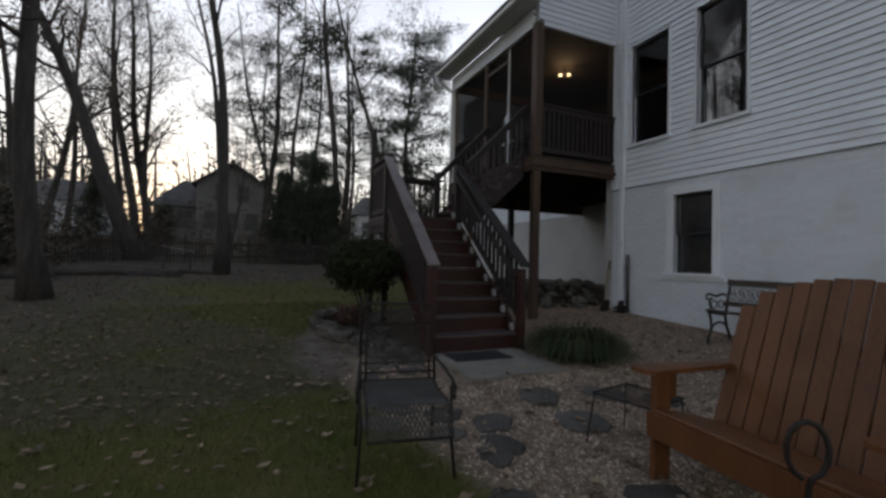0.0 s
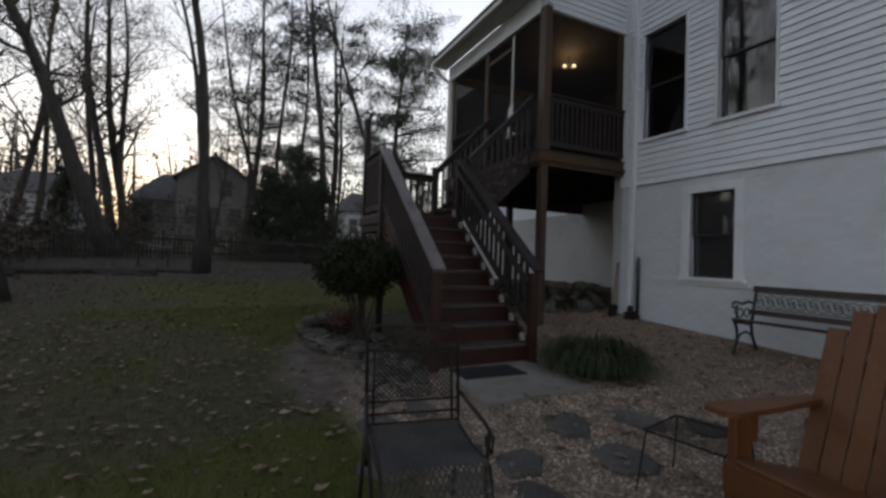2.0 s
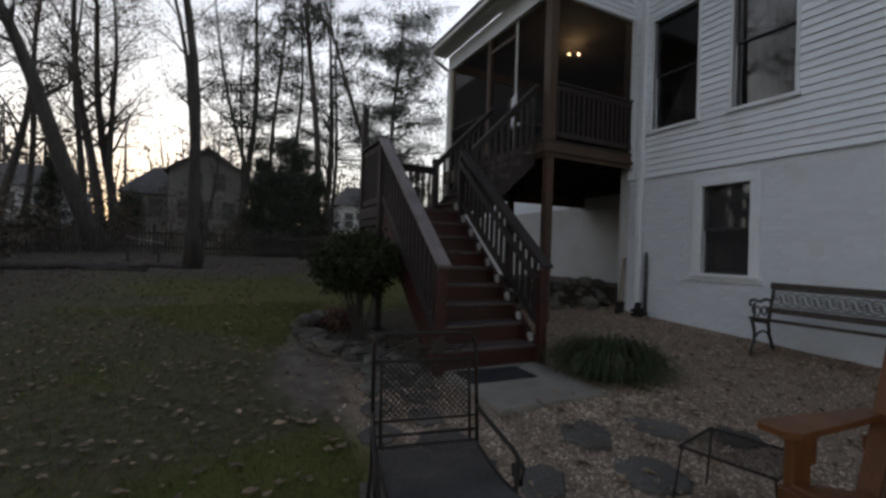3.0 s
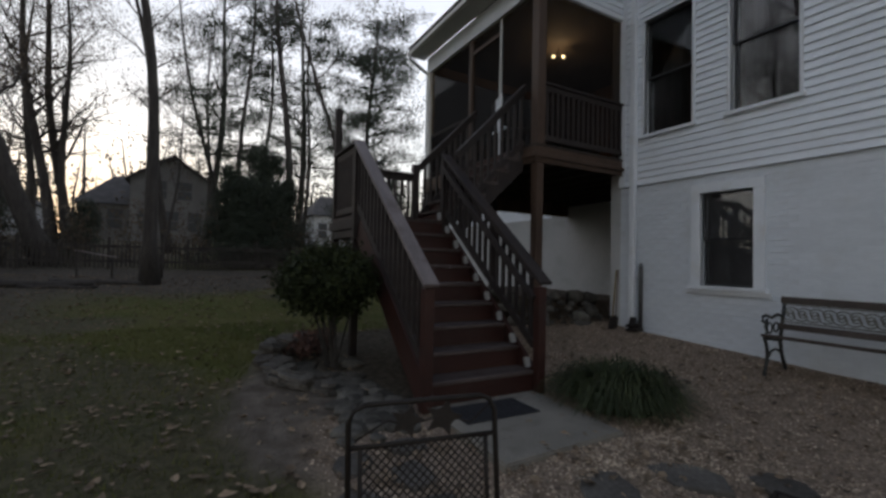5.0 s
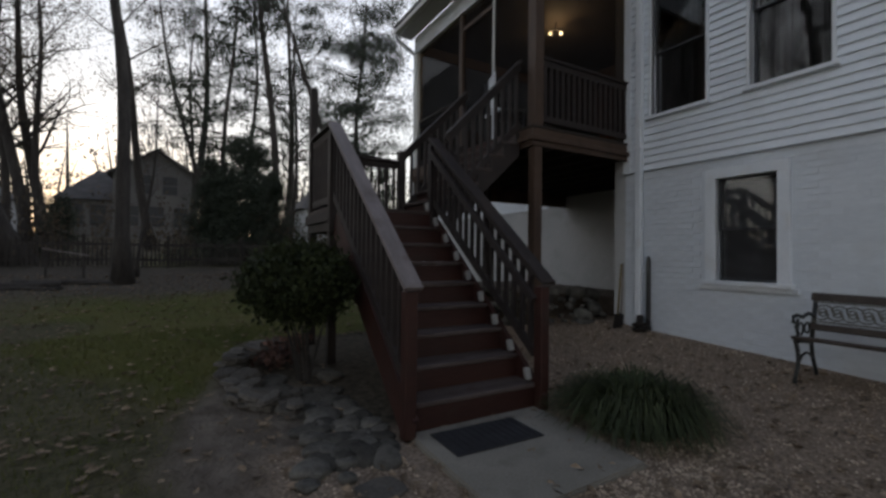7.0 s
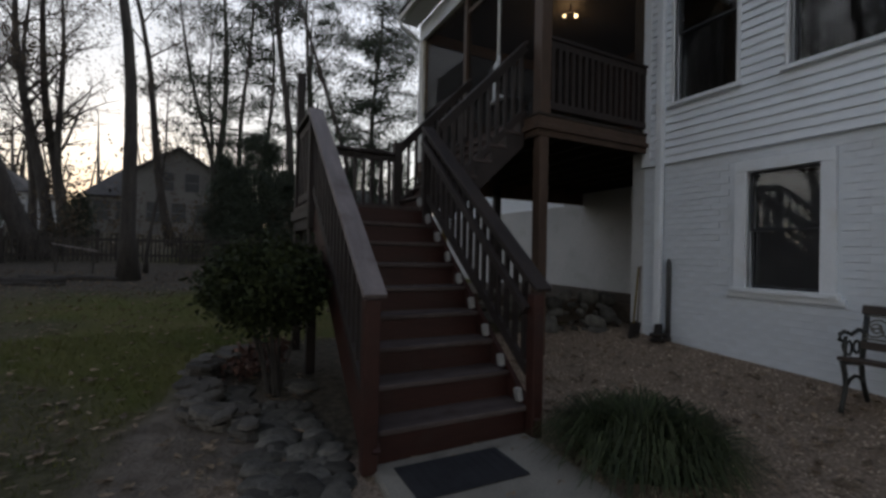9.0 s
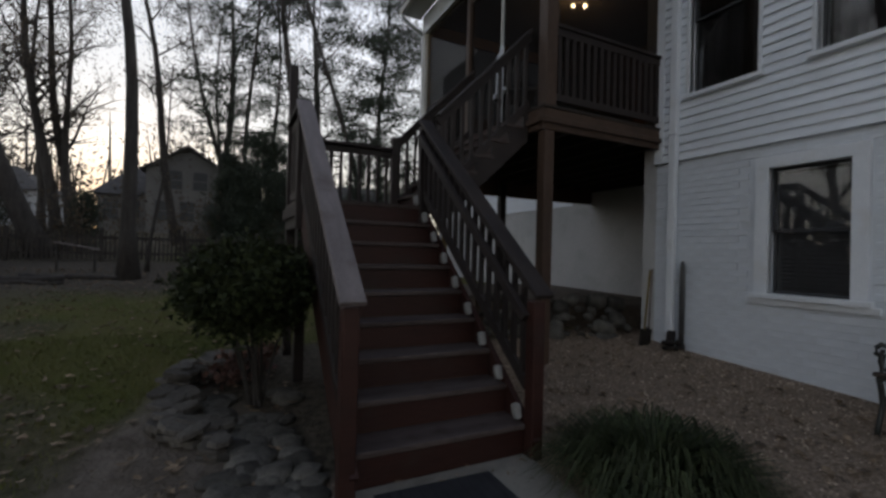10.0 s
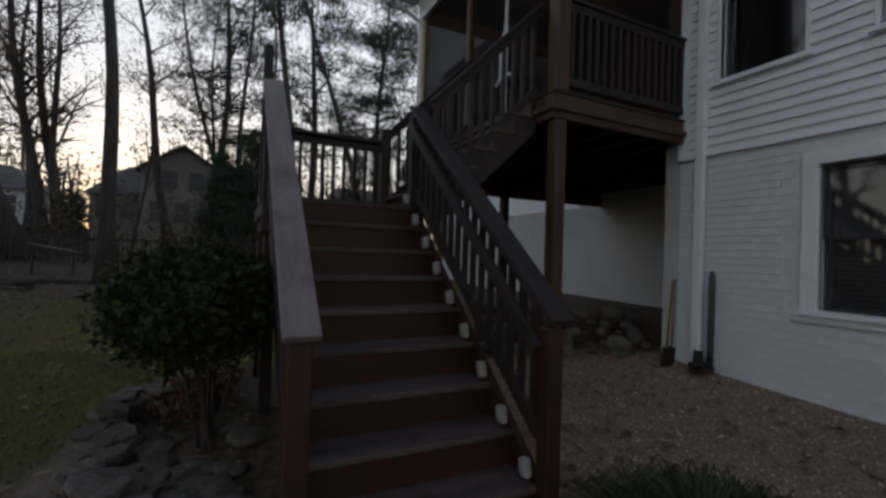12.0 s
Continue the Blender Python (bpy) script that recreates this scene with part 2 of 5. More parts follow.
def litter_at(x, y):
    e = 8.0 + 1.2 * noise.noise((x * 0.4, 1.5, 3)) + 0.25 * (x + 2)
    far = min(max((y - e) * 0.8, 0), 1) * (1 if y < 16.2 else 0.15)
    left = min(max((-3.4 - x + 1.3 * noise.noise((x * 0.5, y * 0.5, 5)) + 0.10 * (y - 3)) * 0.6, 0), 0.85)
    patch = min(max((noise.noise((x * 0.6, y * 0.6, 12.5)) - 0.04) * 2.2, 0), 0.65)
    bed = 0.95 if (-0.95 < x < 1.3 and -0.3 < y < 3.4) else 0
    return max(far, left, patch, bed)


def ground_material():
    m = bpy.data.materials.new("yard_ground")
    m.use_nodes = True
    n, l = m.node_tree.nodes, m.node_tree.links
    bsdf = n["Principled BSDF"]
    tc = n.new("ShaderNodeTexCoord")
    at = n.new("ShaderNodeAttribute"); at.attribute_name = "cover"
    sp = n.new("ShaderNodeSeparateColor")
    l.new(at.outputs["Color"], sp.inputs[0])

    def noisy(scale, a, b, lo=0.35, hi=0.65, detail=6):
        nz = n.new("ShaderNodeTexNoise"); nz.inputs["Scale"].default_value = scale; nz.inputs["Detail"].default_value = detail
        l.new(tc.outputs["Object"], nz.inputs["Vector"])
        r = n.new("ShaderNodeMapRange"); r.inputs["From Min"].default_value, r.inputs["From Max"].default_value = lo, hi
        l.new(nz.outputs["Fac"], r.inputs["Value"])
        mx = n.new("ShaderNodeMix"); mx.data_type = "RGBA"
        mx.inputs["A"].default_value, mx.inputs["B"].default_value = (*a, 1), (*b, 1)
        l.new(r.outputs[0], mx.inputs["Factor"])
        return mx.outputs["Result"], nz.outputs["Fac"]

    def blend(x, y, f):
        mx = n.new("ShaderNodeMix"); mx.data_type = "RGBA"
        l.new(x, mx.inputs["A"]); l.new(y, mx.inputs["B"]); l.new(f, mx.inputs["Factor"])
        return mx.outputs["Result"]

    lawn, h1 = noisy(1.3, (0.056, 0.068, 0.009), (0.104, 0.090, 0.030))
    lawn2, _ = noisy(45, (0.042, 0.054, 0.007), (0.100, 0.092, 0.026))
    half = n.new("ShaderNodeValue"); half.outputs[0].default_value = 0.45
    lawn = blend(lawn, lawn2, half.outputs[0])
    gravel, h2 = noisy(38, (0.12, 0.088, 0.064), (0.32, 0.25, 0.19), 0.3, 0.7)
    dirt, h3 = noisy(5, (0.085, 0.070, 0.055), (0.165, 0.138, 0.112))
    litter, h4 = noisy(14, (0.036, 0.030, 0.023), (0.100, 0.083, 0.064))
    c = blend(lawn, litter, sp.outputs["Blue"])
    c = blend(c, dirt, sp.outputs["Green"])
    c = blend(c, gravel, sp.outputs["Red"])
    l.new(c, bsdf.inputs["Base Color"])
    bsdf.inputs["Roughness"].default_value = 0.95
    bsdf.inputs["Specular IOR Level"].default_value = 0.2
    nb = n.new("ShaderNodeTexNoise"); nb.inputs["Scale"].default_value = 30; nb.inputs["Detail"].default_value = 6
    l.new(tc.outputs["Object"], nb.inputs["Vector"])
    bp = n.new("ShaderNodeBump"); bp.inputs["Strength"].default_value, bp.inputs["Distance"].default_value = 0.8, 0.03
    l.new(nb.outputs["Fac"], bp.inputs["Height"])
    l.new(bp.outputs[0], bsdf.inputs["Normal"])
    return m


def build_ground():
    def axis(lo, hi, step):
        inner = list(np.arange(lo, hi + 1e-6, step))
        a, s = [], step
        while len(a) < 26:
            s *= 1.33
            a.append((a[-1] if a else 0) + s)
        return [lo - d for d in a[::-1]] + inner + [hi + d for d in a]
    xs, ys = axis(-8.0, 5.0, 0.14), axis(-6.0, 10.0, 0.14)
    verts = [(x, y, ground_z(x, y)) for y in ys for x in xs]
    w = len(xs)
    faces = [(j * w + i, j * w + i + 1, (j + 1) * w + i + 1, (j + 1) * w + i) for j in range(len(ys) - 1) for i in range(w - 1)]
    ob = raw("ground", verts, faces, ground_material())
    attr = ob.data.color_attributes.new("cover", "FLOAT_COLOR", "POINT")
    vals = []
    for x, y, z in verts:
        vals += [gravel_at(x, y), dirt_at(x, y), litter_at(x, y), 1.0]
    attr.data.foreach_set("color", vals)
    for f in ob.data.polygons:
        f.use_smooth = True
    tagged(ob, "sloping back yard of patchy lawn, bare soil, leaf litter and pea gravel", "ground", kind="structure")


build_ground()

# ---- the house ----
WX, WY1, WY0 = 4.33, 1.50, -9.0        # the near wall: its plane and its two ends
BAND = 2.575                           # bottom edge of the siding
RX = 6.65                              # the set-back wall behind the porch
LAP = 0.1035
TOP = 8.2


def cut_wall(name, x0, x1, y0, y1, z0, z1, holes, mat, label):
    """A wall across x0..x1 along y, with holes (ya, yb, za, zb) through it."""
    bm = bmesh.new()
    cuts = sorted(holes)
    y = y0
    for ya, yb, za, zb in cuts:
        box(bm, x0, x1, y, ya, z0, z1)
        if za > z0:
            box(bm, x0, x1, ya, yb, z0, za)
        if zb < z1:
            box(bm, x0, x1, ya, yb, zb, z1)
        y = yb
    box(bm, x0, x1, y, y1, z0, z1)
    return tagged(part(name, bm, mat), label, "wall", kind="structure")


W1 = (0.27, 1.05, 3.35, 5.18)
W2 = (-1.02, -0.24, 3.36, 5.24)
W3 = (-0.525, 0.15, 1.03, 2.315)
base_wall = cut_wall("wall_base", WX, WX + 0.25, WY0, WY1, -0.6, BAND, [W3], BRICKPAINT, "white-painted brick basement wall of the house")
upper_wall = cut_wall("wall_upper", WX - 0.016, WX + 0.22, WY0, WY1, BAND + 0.004, TOP, sorted([W1, W2]), TRIM, "upper house wall clad in white lap siding")
for nm, b, mat in (("wall_return", (WX + 0.004, RX, WY1 + 0.003, WY1 + 0.2, -0.6, TOP), PARGE), ("wall_setback", (RX, RX + 0.25, WY1 + 0.2, 13.0, -0.6, TOP), PARGE),
                   ("wall_back", (RX + 3, RX + 3.2, WY0, 13.0, -0.6, TOP), PARGE), ("wall_end", (WX + 0.25, RX + 3, WY0, WY0 + 0.2, -0.6, TOP), PARGE),
                   ("wall_far_end", (RX + 0.25, RX + 3, 12.8, 13.0, -0.6, TOP), PARGE)):
    tagged(box_part(nm, b, mat, None, 0), "plain painted wall closing the house", "wall", kind="structure")


def siding(parent, plane, axis, lo, hi, z0, z1, holes, out=-1):
    """Lapped boards as pieces of a wall; plane: the wall's face; axis: the way that the boards run."""
    z = z0
    while z < z1 - 0.02:
        zt = min(z + LAP + 0.012, z1)
        spans = [(lo, hi)]
        for a, b, za, zb in holes:
            if za < z + LAP * 0.6 and zb > z + LAP * 0.4:
                nxt = []
                for s, t in spans:
                    if b <= s or a >= t:
                        nxt.append((s, t))
                    else:
                        if a > s: nxt.append((s, a))
                        if b < t: nxt.append((b, t))
                spans = nxt
        for s, t in spans:
            bm = bmesh.new()
            prof = ((0.0, z), (out * 0.030, z), (out * 0.030, z + 0.012), (out * 0.004, zt), (0.0, zt))
            rows = []
            for end in (s, t):
                rows.append([bm.verts.new((plane + d, end, h) if axis == "y" else (end, plane + d, h)) for d, h in prof])
            k = len(prof)
            for i in range(k):
                bm.faces.new((rows[0][i], rows[0][(i + 1) % k], rows[1][(i + 1) % k], rows[1][i]))
            bm.faces.new(rows[0]); bm.faces.new(rows[1][::-1])
            part("siding_board", bm, SIDING, parent)
        z += LAP


def window(name, y0, y1, z0, z1, label, wide):
    """A double-hung window in the near wall."""
    w = thing(name, Matrix.Translation((WX, (y0 + y1) / 2, z0)), label, "window", kind="structure")
    inv = Matrix.Translation((-WX, -(y0 + y1) / 2, -z0))

    def add(nm, b, mat, parent=w, bevel=0.003, lab=""):
        ob = box_part(nm, b, mat, parent, bevel, lab)
        if parent is w:
            ob.data.transform(inv)
        return ob
    f = 0.125 if wide else 0.035
    x0 = WX - (0.05 if wide else 0.058)
    xi = WX + 0.03
    add("casing", (x0, xi, y0 - f, y0, z0, z1), TRIM)
    add("casing", (x0, xi, y1, y1 + f, z0, z1), TRIM)
    add("head_casing", (x0 - 0.004, xi, y0 - f, y1 + f, z1, z1 + f), TRIM)
    add("window_sill", (x0 - 0.035, xi, y0 - f - 0.03, y1 + f + 0.03, z0 - 0.05, z0), TRIM)
    if wide:
        add("apron", (x0 + 0.004, xi, y0 - f - 0.08, y1 + f + 0.08, z0 - 0.11, z0 - 0.05), TRIM)
    s = 0.028
    zm = (z0 + z1) / 2
    for za, zb, xo in ((zm - 0.015, z1, 0.035), (z0, zm + 0.015, 0.065)):
        xa = WX + xo
        add("sash_stile", (xa, xa + 0.03, y0, y0 + s, za, zb), SASH)
        add("sash_stile", (xa, xa + 0.03, y1 - s, y1, za, zb), SASH)
        add("sash_rail", (xa, xa + 0.03, y0 + s, y1 - s, za, za + s), SASH)
        add("sash_rail", (xa, xa + 0.03, y0 + s, y1 - s, zb - s, zb), SASH)
        pane = add("pane", (xa + 0.012, xa + 0.018, y0 + s, y1 - s, za + s, zb - s), GLASS, bevel=0)
        pane.visible_shadow = False
    return w


window("window_1", *W1, "tall double-hung upper window with dark glass and white trim", False)
window("window_2", *W2, "upper double-hung window with dark sash reflecting trees", False)
window("window_3", *W3, "basement double-hung window in a wide white casing", True)
# basement blind, and grey sheets added behind the upper panes for their reflections
BLIND = material("grey_blind", (0.20, 0.21, 0.23), (0.27, 0.28, 0.30), 0.7, 3, 40, 0, 0)
GLASSBACK = material("grey_glass_backing", (0.045, 0.045, 0.048), (0.08, 0.078, 0.082), 0.9, 3, 30, 0.3, 0.01, (1, 6, 1))
bl = thing("window_blind", Matrix.Translation((WX + 0.15, -0.19, 1.01)), "grey slatted blind hanging behind the basement window", "blind")
for i in range(30):
    z = 0.02 + i * 0.042
    bm = bmesh.new(); beam(bm, (0, -0.33, z), (0, 0.33, z), 0.038, 0.002, (1, 0, 0.35)); part("slat", bm, BLIND, bl)
for y0, y1, z0, z1 in (W1, W2):
    cu = thing("curtain", Matrix.Translation((WX + 0.19, (y0 + y1) / 2, z0)), "dark gathered sheet added behind the upper glass for its grey reflections", "curtain")
    for s in (-1, 1):
        bm = bmesh.new()
        rows = [[bm.verts.new((0.02 * math.sin(k * 1.5), s * (0.40 - k * 0.0335), z)) for k in range(13)] for z in (0, z1 - z0)]
        for k in range(12):
            bm.faces.new((rows[0][k], rows[0][k + 1], rows[1][k + 1], rows[1][k]))
        bmesh.ops.solidify(bm, geom=bm.faces[:], thickness=0.004)
        part("panel", bm, GLASSBACK, cu)
# rooms behind the windows, their lack of light put into dark wall colour
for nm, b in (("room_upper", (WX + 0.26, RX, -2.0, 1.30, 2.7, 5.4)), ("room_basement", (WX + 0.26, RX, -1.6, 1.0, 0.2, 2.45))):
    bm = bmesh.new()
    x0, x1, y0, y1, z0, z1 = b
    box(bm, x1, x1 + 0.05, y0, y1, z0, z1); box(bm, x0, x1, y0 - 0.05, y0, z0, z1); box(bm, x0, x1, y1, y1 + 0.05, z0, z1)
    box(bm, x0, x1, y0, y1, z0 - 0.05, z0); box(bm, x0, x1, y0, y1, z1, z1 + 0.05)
    tagged(part(nm, bm, ROOMDARK), "room painted dark to look unlit through the glass", "room", kind="structure")
siding(upper_wall, WX - 0.018, "y", WY0, WY1, BAND, 7.2, [(W1[0] - 0.035, W1[1] + 0.035, W1[2] - 0.05, W1[3] + 0.035), (W2[0] - 0.035, W2[1] + 0.035, W2[2] - 0.05, W2[3] + 0.035)])
bm = bmesh.new()
box(bm, WX - 0.05, WX - 0.018, WY1 - 0.11, WY1 + 0.012, BAND, TOP)
tagged(part("trim_corner", bm, TRIM), "white vinyl corner post of the siding", "trim", kind="structure")
# the main roof
bm = bmesh.new()
beam(bm, (WX - 0.5, (WY0 + WY1) / 2, TOP - 0.15), (RX + 2, (WY0 + WY1) / 2, TOP + 2.2), 10.8, 0.16)
tagged(part("roof", bm, ROOFING), "dark shingle roof of the house", "roof", kind="structure")
siding(bpy.data.objects["wall_setback"], RX - 0.002, "y", 5.62, 13.0, BAND - 0.03, 3.5, [])


def downspout():
    d = thing("downspout", Matrix.Translation((WX - 0.07, 1.19, 0.25)), "white metal downspout running down the house corner", "downspout")
    inv = Matrix.Translation((-(WX - 0.07), -1.19, -0.25))
    for z0, z1 in ((0.42, 2.9), (2.9, 5.2), (5.2, 7.9)):
        p = box_part("pipe", (WX - 0.10, WX - 0.035, 1.17, 1.27, z0, z1), TRIM, d, 0.008); p.data.transform(inv)
    for z in (1.1, 2.9, 5.2):
        p = box_part("strap", (WX - 0.106, WX - 0.002, 1.16, 1.28, z, z + 0.03), TRIM, d, 0.002); p.data.transform(inv)
    p = bar_part("elbow", (WX - 0.07, 1.19, 0.45), (WX - 0.22, 1.10, 0.30), 0.09, 0.07, DARKMETAL, d, label="black plastic outlet elbow"); p.data.transform(inv)


downspout()

# ---- the porch ----
PX, PY0, PY1, DECK, HEAD = 2.50, 1.50, 5.05, 3.04, 5.42
porch = thing("screened_porch", Matrix.Translation((PX, PY0, 0)), "raised screened porch of brown-stained timber on posts", "porch")
PINV = Matrix.Translation((-PX, -PY0, 0))


def pp(ob):
    ob.data.transform(PINV)
    return ob


def porch_box(nm, b, mat=PORCHWOOD, bevel=0.005, label=""):
    return pp(box_part(nm, b, mat, porch, bevel, label))


# posts from the ground
for x, y in ((PX, PY0), (PX, PY1 - 0.1), (4.2, PY1 - 0.1)):
    porch_box("post", (x - 0.065, x + 0.065, y - 0.065, y + 0.065, -0.3, DECK - 0.28), PORCHWOOD if y < 2 else RAILWOOD)
# rim beams and deck
porch_box("rim_beam", (PX - 0.08, WX - 0.03, PY0 - 0.06, PY0 - 0.02, DECK - 0.27, DECK - 0.03))
porch_box("rim_beam", (PX - 0.10, PX - 0.06, PY0 - 0.06, PY1, DECK - 0.27, DECK - 0.03))
porch_box("rim_ledge", (PX - 0.13, WX - 0.03, PY0 - 0.10, PY0 - 0.062, DECK - 0.20, DECK - 0.14))
porch_box("rim_ledge", (PX - 0.14, PX - 0.102, PY0 - 0.062, PY1, DECK - 0.20, DECK - 0.14))
porch_box("rim_beam", (PX - 0.06, RX, PY1 - 0.04, PY1, DECK - 0.52, DECK - 0.03))
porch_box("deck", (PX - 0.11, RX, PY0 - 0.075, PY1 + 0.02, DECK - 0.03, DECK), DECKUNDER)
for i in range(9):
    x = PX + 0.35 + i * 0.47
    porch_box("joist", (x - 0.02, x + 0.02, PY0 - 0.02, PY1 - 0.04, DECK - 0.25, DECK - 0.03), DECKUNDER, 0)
# upper posts, mullions, header
porch_box("corner_post", (PX - 0.075, PX + 0.075, PY0 - 0.075, PY0 + 0.075, DECK, HEAD))
porch_box("corner_post", (PX - 0.06, PX + 0.06, PY1 - 0.12, PY1, DECK, HEAD), SOFFIT)
porch_box("mullion", (PX - 0.045, PX + 0.045, 3.28, 3.37, DECK, HEAD))
porch_box("mullion", (PX - 0.02, PX + 0.02, 2.42, 2.46, DECK, HEAD), SOFFIT)
porch_box("header", (PX - 0.07, PX + 0.07, PY0 + 0.075, PY1, HEAD - 0.05, HEAD + 0.29), TRIM)
porch_box("header", (PX + 0.075, RX, PY1 - 0.06, PY1 - 0.004, HEAD - 0.05, HEAD + 0.16), PORCHWOOD)
# brown sheet added over the inner wall to give it a shaded tone
porch_box("wall_panel", (RX - 0.03, RX - 0.004, WY1 + 0.21, PY1 - 0.07, DECK + 0.002, HEAD + 0.16), PORCHWOOD)
porch_box("header", (PX + 0.075, WX - 0.02, PY0 - 0.06, PY0 + 0.06, HEAD - 0.04, HEAD + 0.05), TRIM)
porch_box("door_head", (PX - 0.03, PX + 0.03, 2.47, 3.28, 5.08, 5.15))
# screens
for b in ((PX - 0.002, PX + 0.002, PY0 + 0.075, 2.42, DECK, HEAD), (PX - 0.002, PX + 0.002, 2.46, 3.28, DECK, HEAD), (PX - 0.002, PX + 0.002, 3.37, PY1 - 0.12, DECK, HEAD),
          (PX + 0.075, WX - 0.02, PY0 - 0.002, PY0 + 0.002, DECK, HEAD), (PX + 0.075, RX, PY1 - 0.002, PY1 + 0.002, DECK, HEAD)):
    porch_box("screen", b, SCREEN, 0)


def railing(parent, name, p, q, drop, n, inv, mat=RAILWOOD, cap=None, capw=0.13, base=0.09, inset=0.0, stick=0.036):
    """A straight or sloping railing from p to q (its cap line): cap, bottom rail and n upright balusters."""
    p, q = Vector(p), Vector(q)
    d = Vector((0, 0, 1))

    def fin(o):
        o.data.transform(inv)
        return o
    fin(bar_part("rail_cap", p, q, capw, 0.035, cap or mat, parent))
    p = p.lerp(q, inset)
    fin(bar_part("top_rail", p - d * 0.065, q - d * 0.065, 0.038, 0.085, mat, parent))
    fin(bar_part("bottom_rail", p - d * (drop - base), q - d * (drop - base), 0.038, 0.085, mat, parent))
    for i in range(n):
        c = p.lerp(q, (i + 0.5) / n)
        fin(bar_part("baluster", c - d * (drop - base), c - d * 0.05, stick, 0.036, mat, parent, up=(0, 1, 0), bevel=0))


railing(porch, "rail", (PX + 0.08, PY0 - 0.028, DECK + 0.92), (WX - 0.035, PY0 - 0.028, DECK + 0.92), 0.90, 16, PINV, capw=0.09, stick=0.05)
railing(porch, "rail", (PX + 0.02, 3.39, DECK + 0.92), (PX + 0.02, PY1 - 0.13, DECK + 0.92), 0.90, 13, PINV, capw=0.09)
railing(porch, "rail", (PX + 0.08, PY1 - 0.06, DECK + 0.92), (RX, PY1 - 0.06, DECK + 0.92), 0.90, 34, PINV, PORCHWOOD, capw=0.09)
# gable wall over the front, ceiling, eave
gable = box_part("wall_gable", (PX - 0.03, WX - 0.02, PY0 - 0.03, PY0 + 0.05, HEAD + 0.052, 8.0), TRIM, None, 0)
tagged(gable, "white lap-sided gable over the porch front", "wall", kind="structure")
siding(gable, PY0 - 0.032, "x", PX - 0.03, WX - 0.02, HEAD + 0.06, 8.0, [])
tagged(box_part("ceiling", (PX - 0.06, RX, PY0 + 0.06, PY1, HEAD + 0.17, HEAD + 0.21), DECKUNDER, None, 0), "porch ceiling with its shade put into a dark colour", "ceiling", kind="structure")
bm = bmesh.new()
box(bm, PX - 0.39, PX - 0.072, PY0 - 0.25, PY1 + 0.14, HEAD + 0.30, HEAD + 0.32)
tagged(part("soffit", bm, SOFFIT), "pale soffit under the porch eave", "soffit", kind="structure")
bm = bmesh.new()
beam(bm, (PX - 0.44, (PY0 + PY1) / 2 - 0.03, HEAD + 0.44), (4.5, (PY0 + PY1) / 2 - 0.03, HEAD + 2.3), PY1 - PY0 + 0.40, 0.10)
tagged(part("porch_roof", bm, ROOFING), "dark shingle roof over the porch", "roof", kind="structure")
gut = thing("gutter", Matrix.Translation((PX - 0.46, PY0, HEAD + 0.2)), "white metal gutter along the porch eave with an elbow", "gutter")
GINV = Matrix.Translation((-(PX - 0.46), -PY0, -(HEAD + 0.2)))
g = box_part("trough", (PX - 0.48, PX - 0.395, PY0 - 0.28, PY1 + 0.16, HEAD + 0.30, HEAD + 0.40), SOFFIT, gut, 0.015); g.data.transform(GINV)
for p, q in (((PX - 0.44, PY1 + 0.10, HEAD + 0.30), (PX - 0.42, PY1 + 0.08, HEAD + 0.20)), ((PX - 0.42, PY1 + 0.08, HEAD + 0.20), (PX - 0.02, PY1 + 0.06, HEAD - 0.02)), ((PX - 0.02, PY1 + 0.06, HEAD - 0.02), (PX - 0.02, PY1 + 0.06, 0.6))):
    g = bar_part("downpipe", p, q, 0.06, 0.08, TRIM, gut, up=(0.3, 1, 0.2), bevel=0.008); g.data.transform(GINV)


def porch_lamp():
    o = thing("ceiling_lamp", Matrix.Translation((4.27, 2.96, HEAD + 0.17)), "small lit lamp with two warm bulbs under the porch ceiling", "lamp")
    bm = bmesh.new(); tube(bm, ((0, 0, 0), (0, 0, -0.15)), 0.012); part("stem", bm, DARKMETAL, o)
    glow = bpy.data.materials.new("warm_bulb"); glow.use_nodes = True
    b = glow.node_tree.nodes["Principled BSDF"]
    b.inputs["Emission Color"].default_value, b.inputs["Emission Strength"].default_value = (1, 0.72, 0.36, 1), 14
    for s in (-1, 1):
        bm = bmesh.new(); tube(bm, ((0, 0, -0.14), (s * 0.085, -s * 0.05, -0.17)), 0.008); part("arm", bm, DARKMETAL, o)
        bm = bmesh.new(); bmesh.ops.create_icosphere(bm, subdivisions=2, radius=0.032, matrix=Matrix.Translation((s * 0.085, -s * 0.05, -0.205)))
        part("bulb", bm, glow, o, smooth=True)
    ld = bpy.data.lights.new("porch_bulb_light", "POINT")
    ld.energy, ld.color, ld.shadow_soft_size = 45, (1, 0.66, 0.32), 0.05
    lo = new("porch_bulb_light", ld); lo.location = (4.27, 2.96, HEAD - 0.10)


porch_lamp()

# ---- the stairs ----
RISE, RUN, LAND = 0.2065, 0.243, 1.8585
SW = 1.18
stairs = thing("deck_stairs", Matrix.Translation((0, 0, 0.04)), "steep red-brown stained wooden stairs with a turning landing", "stairs")
SINV = Matrix.Translation((0, 0, -0.04))


def st(ob):
    ob.data.transform(SINV)
    return ob


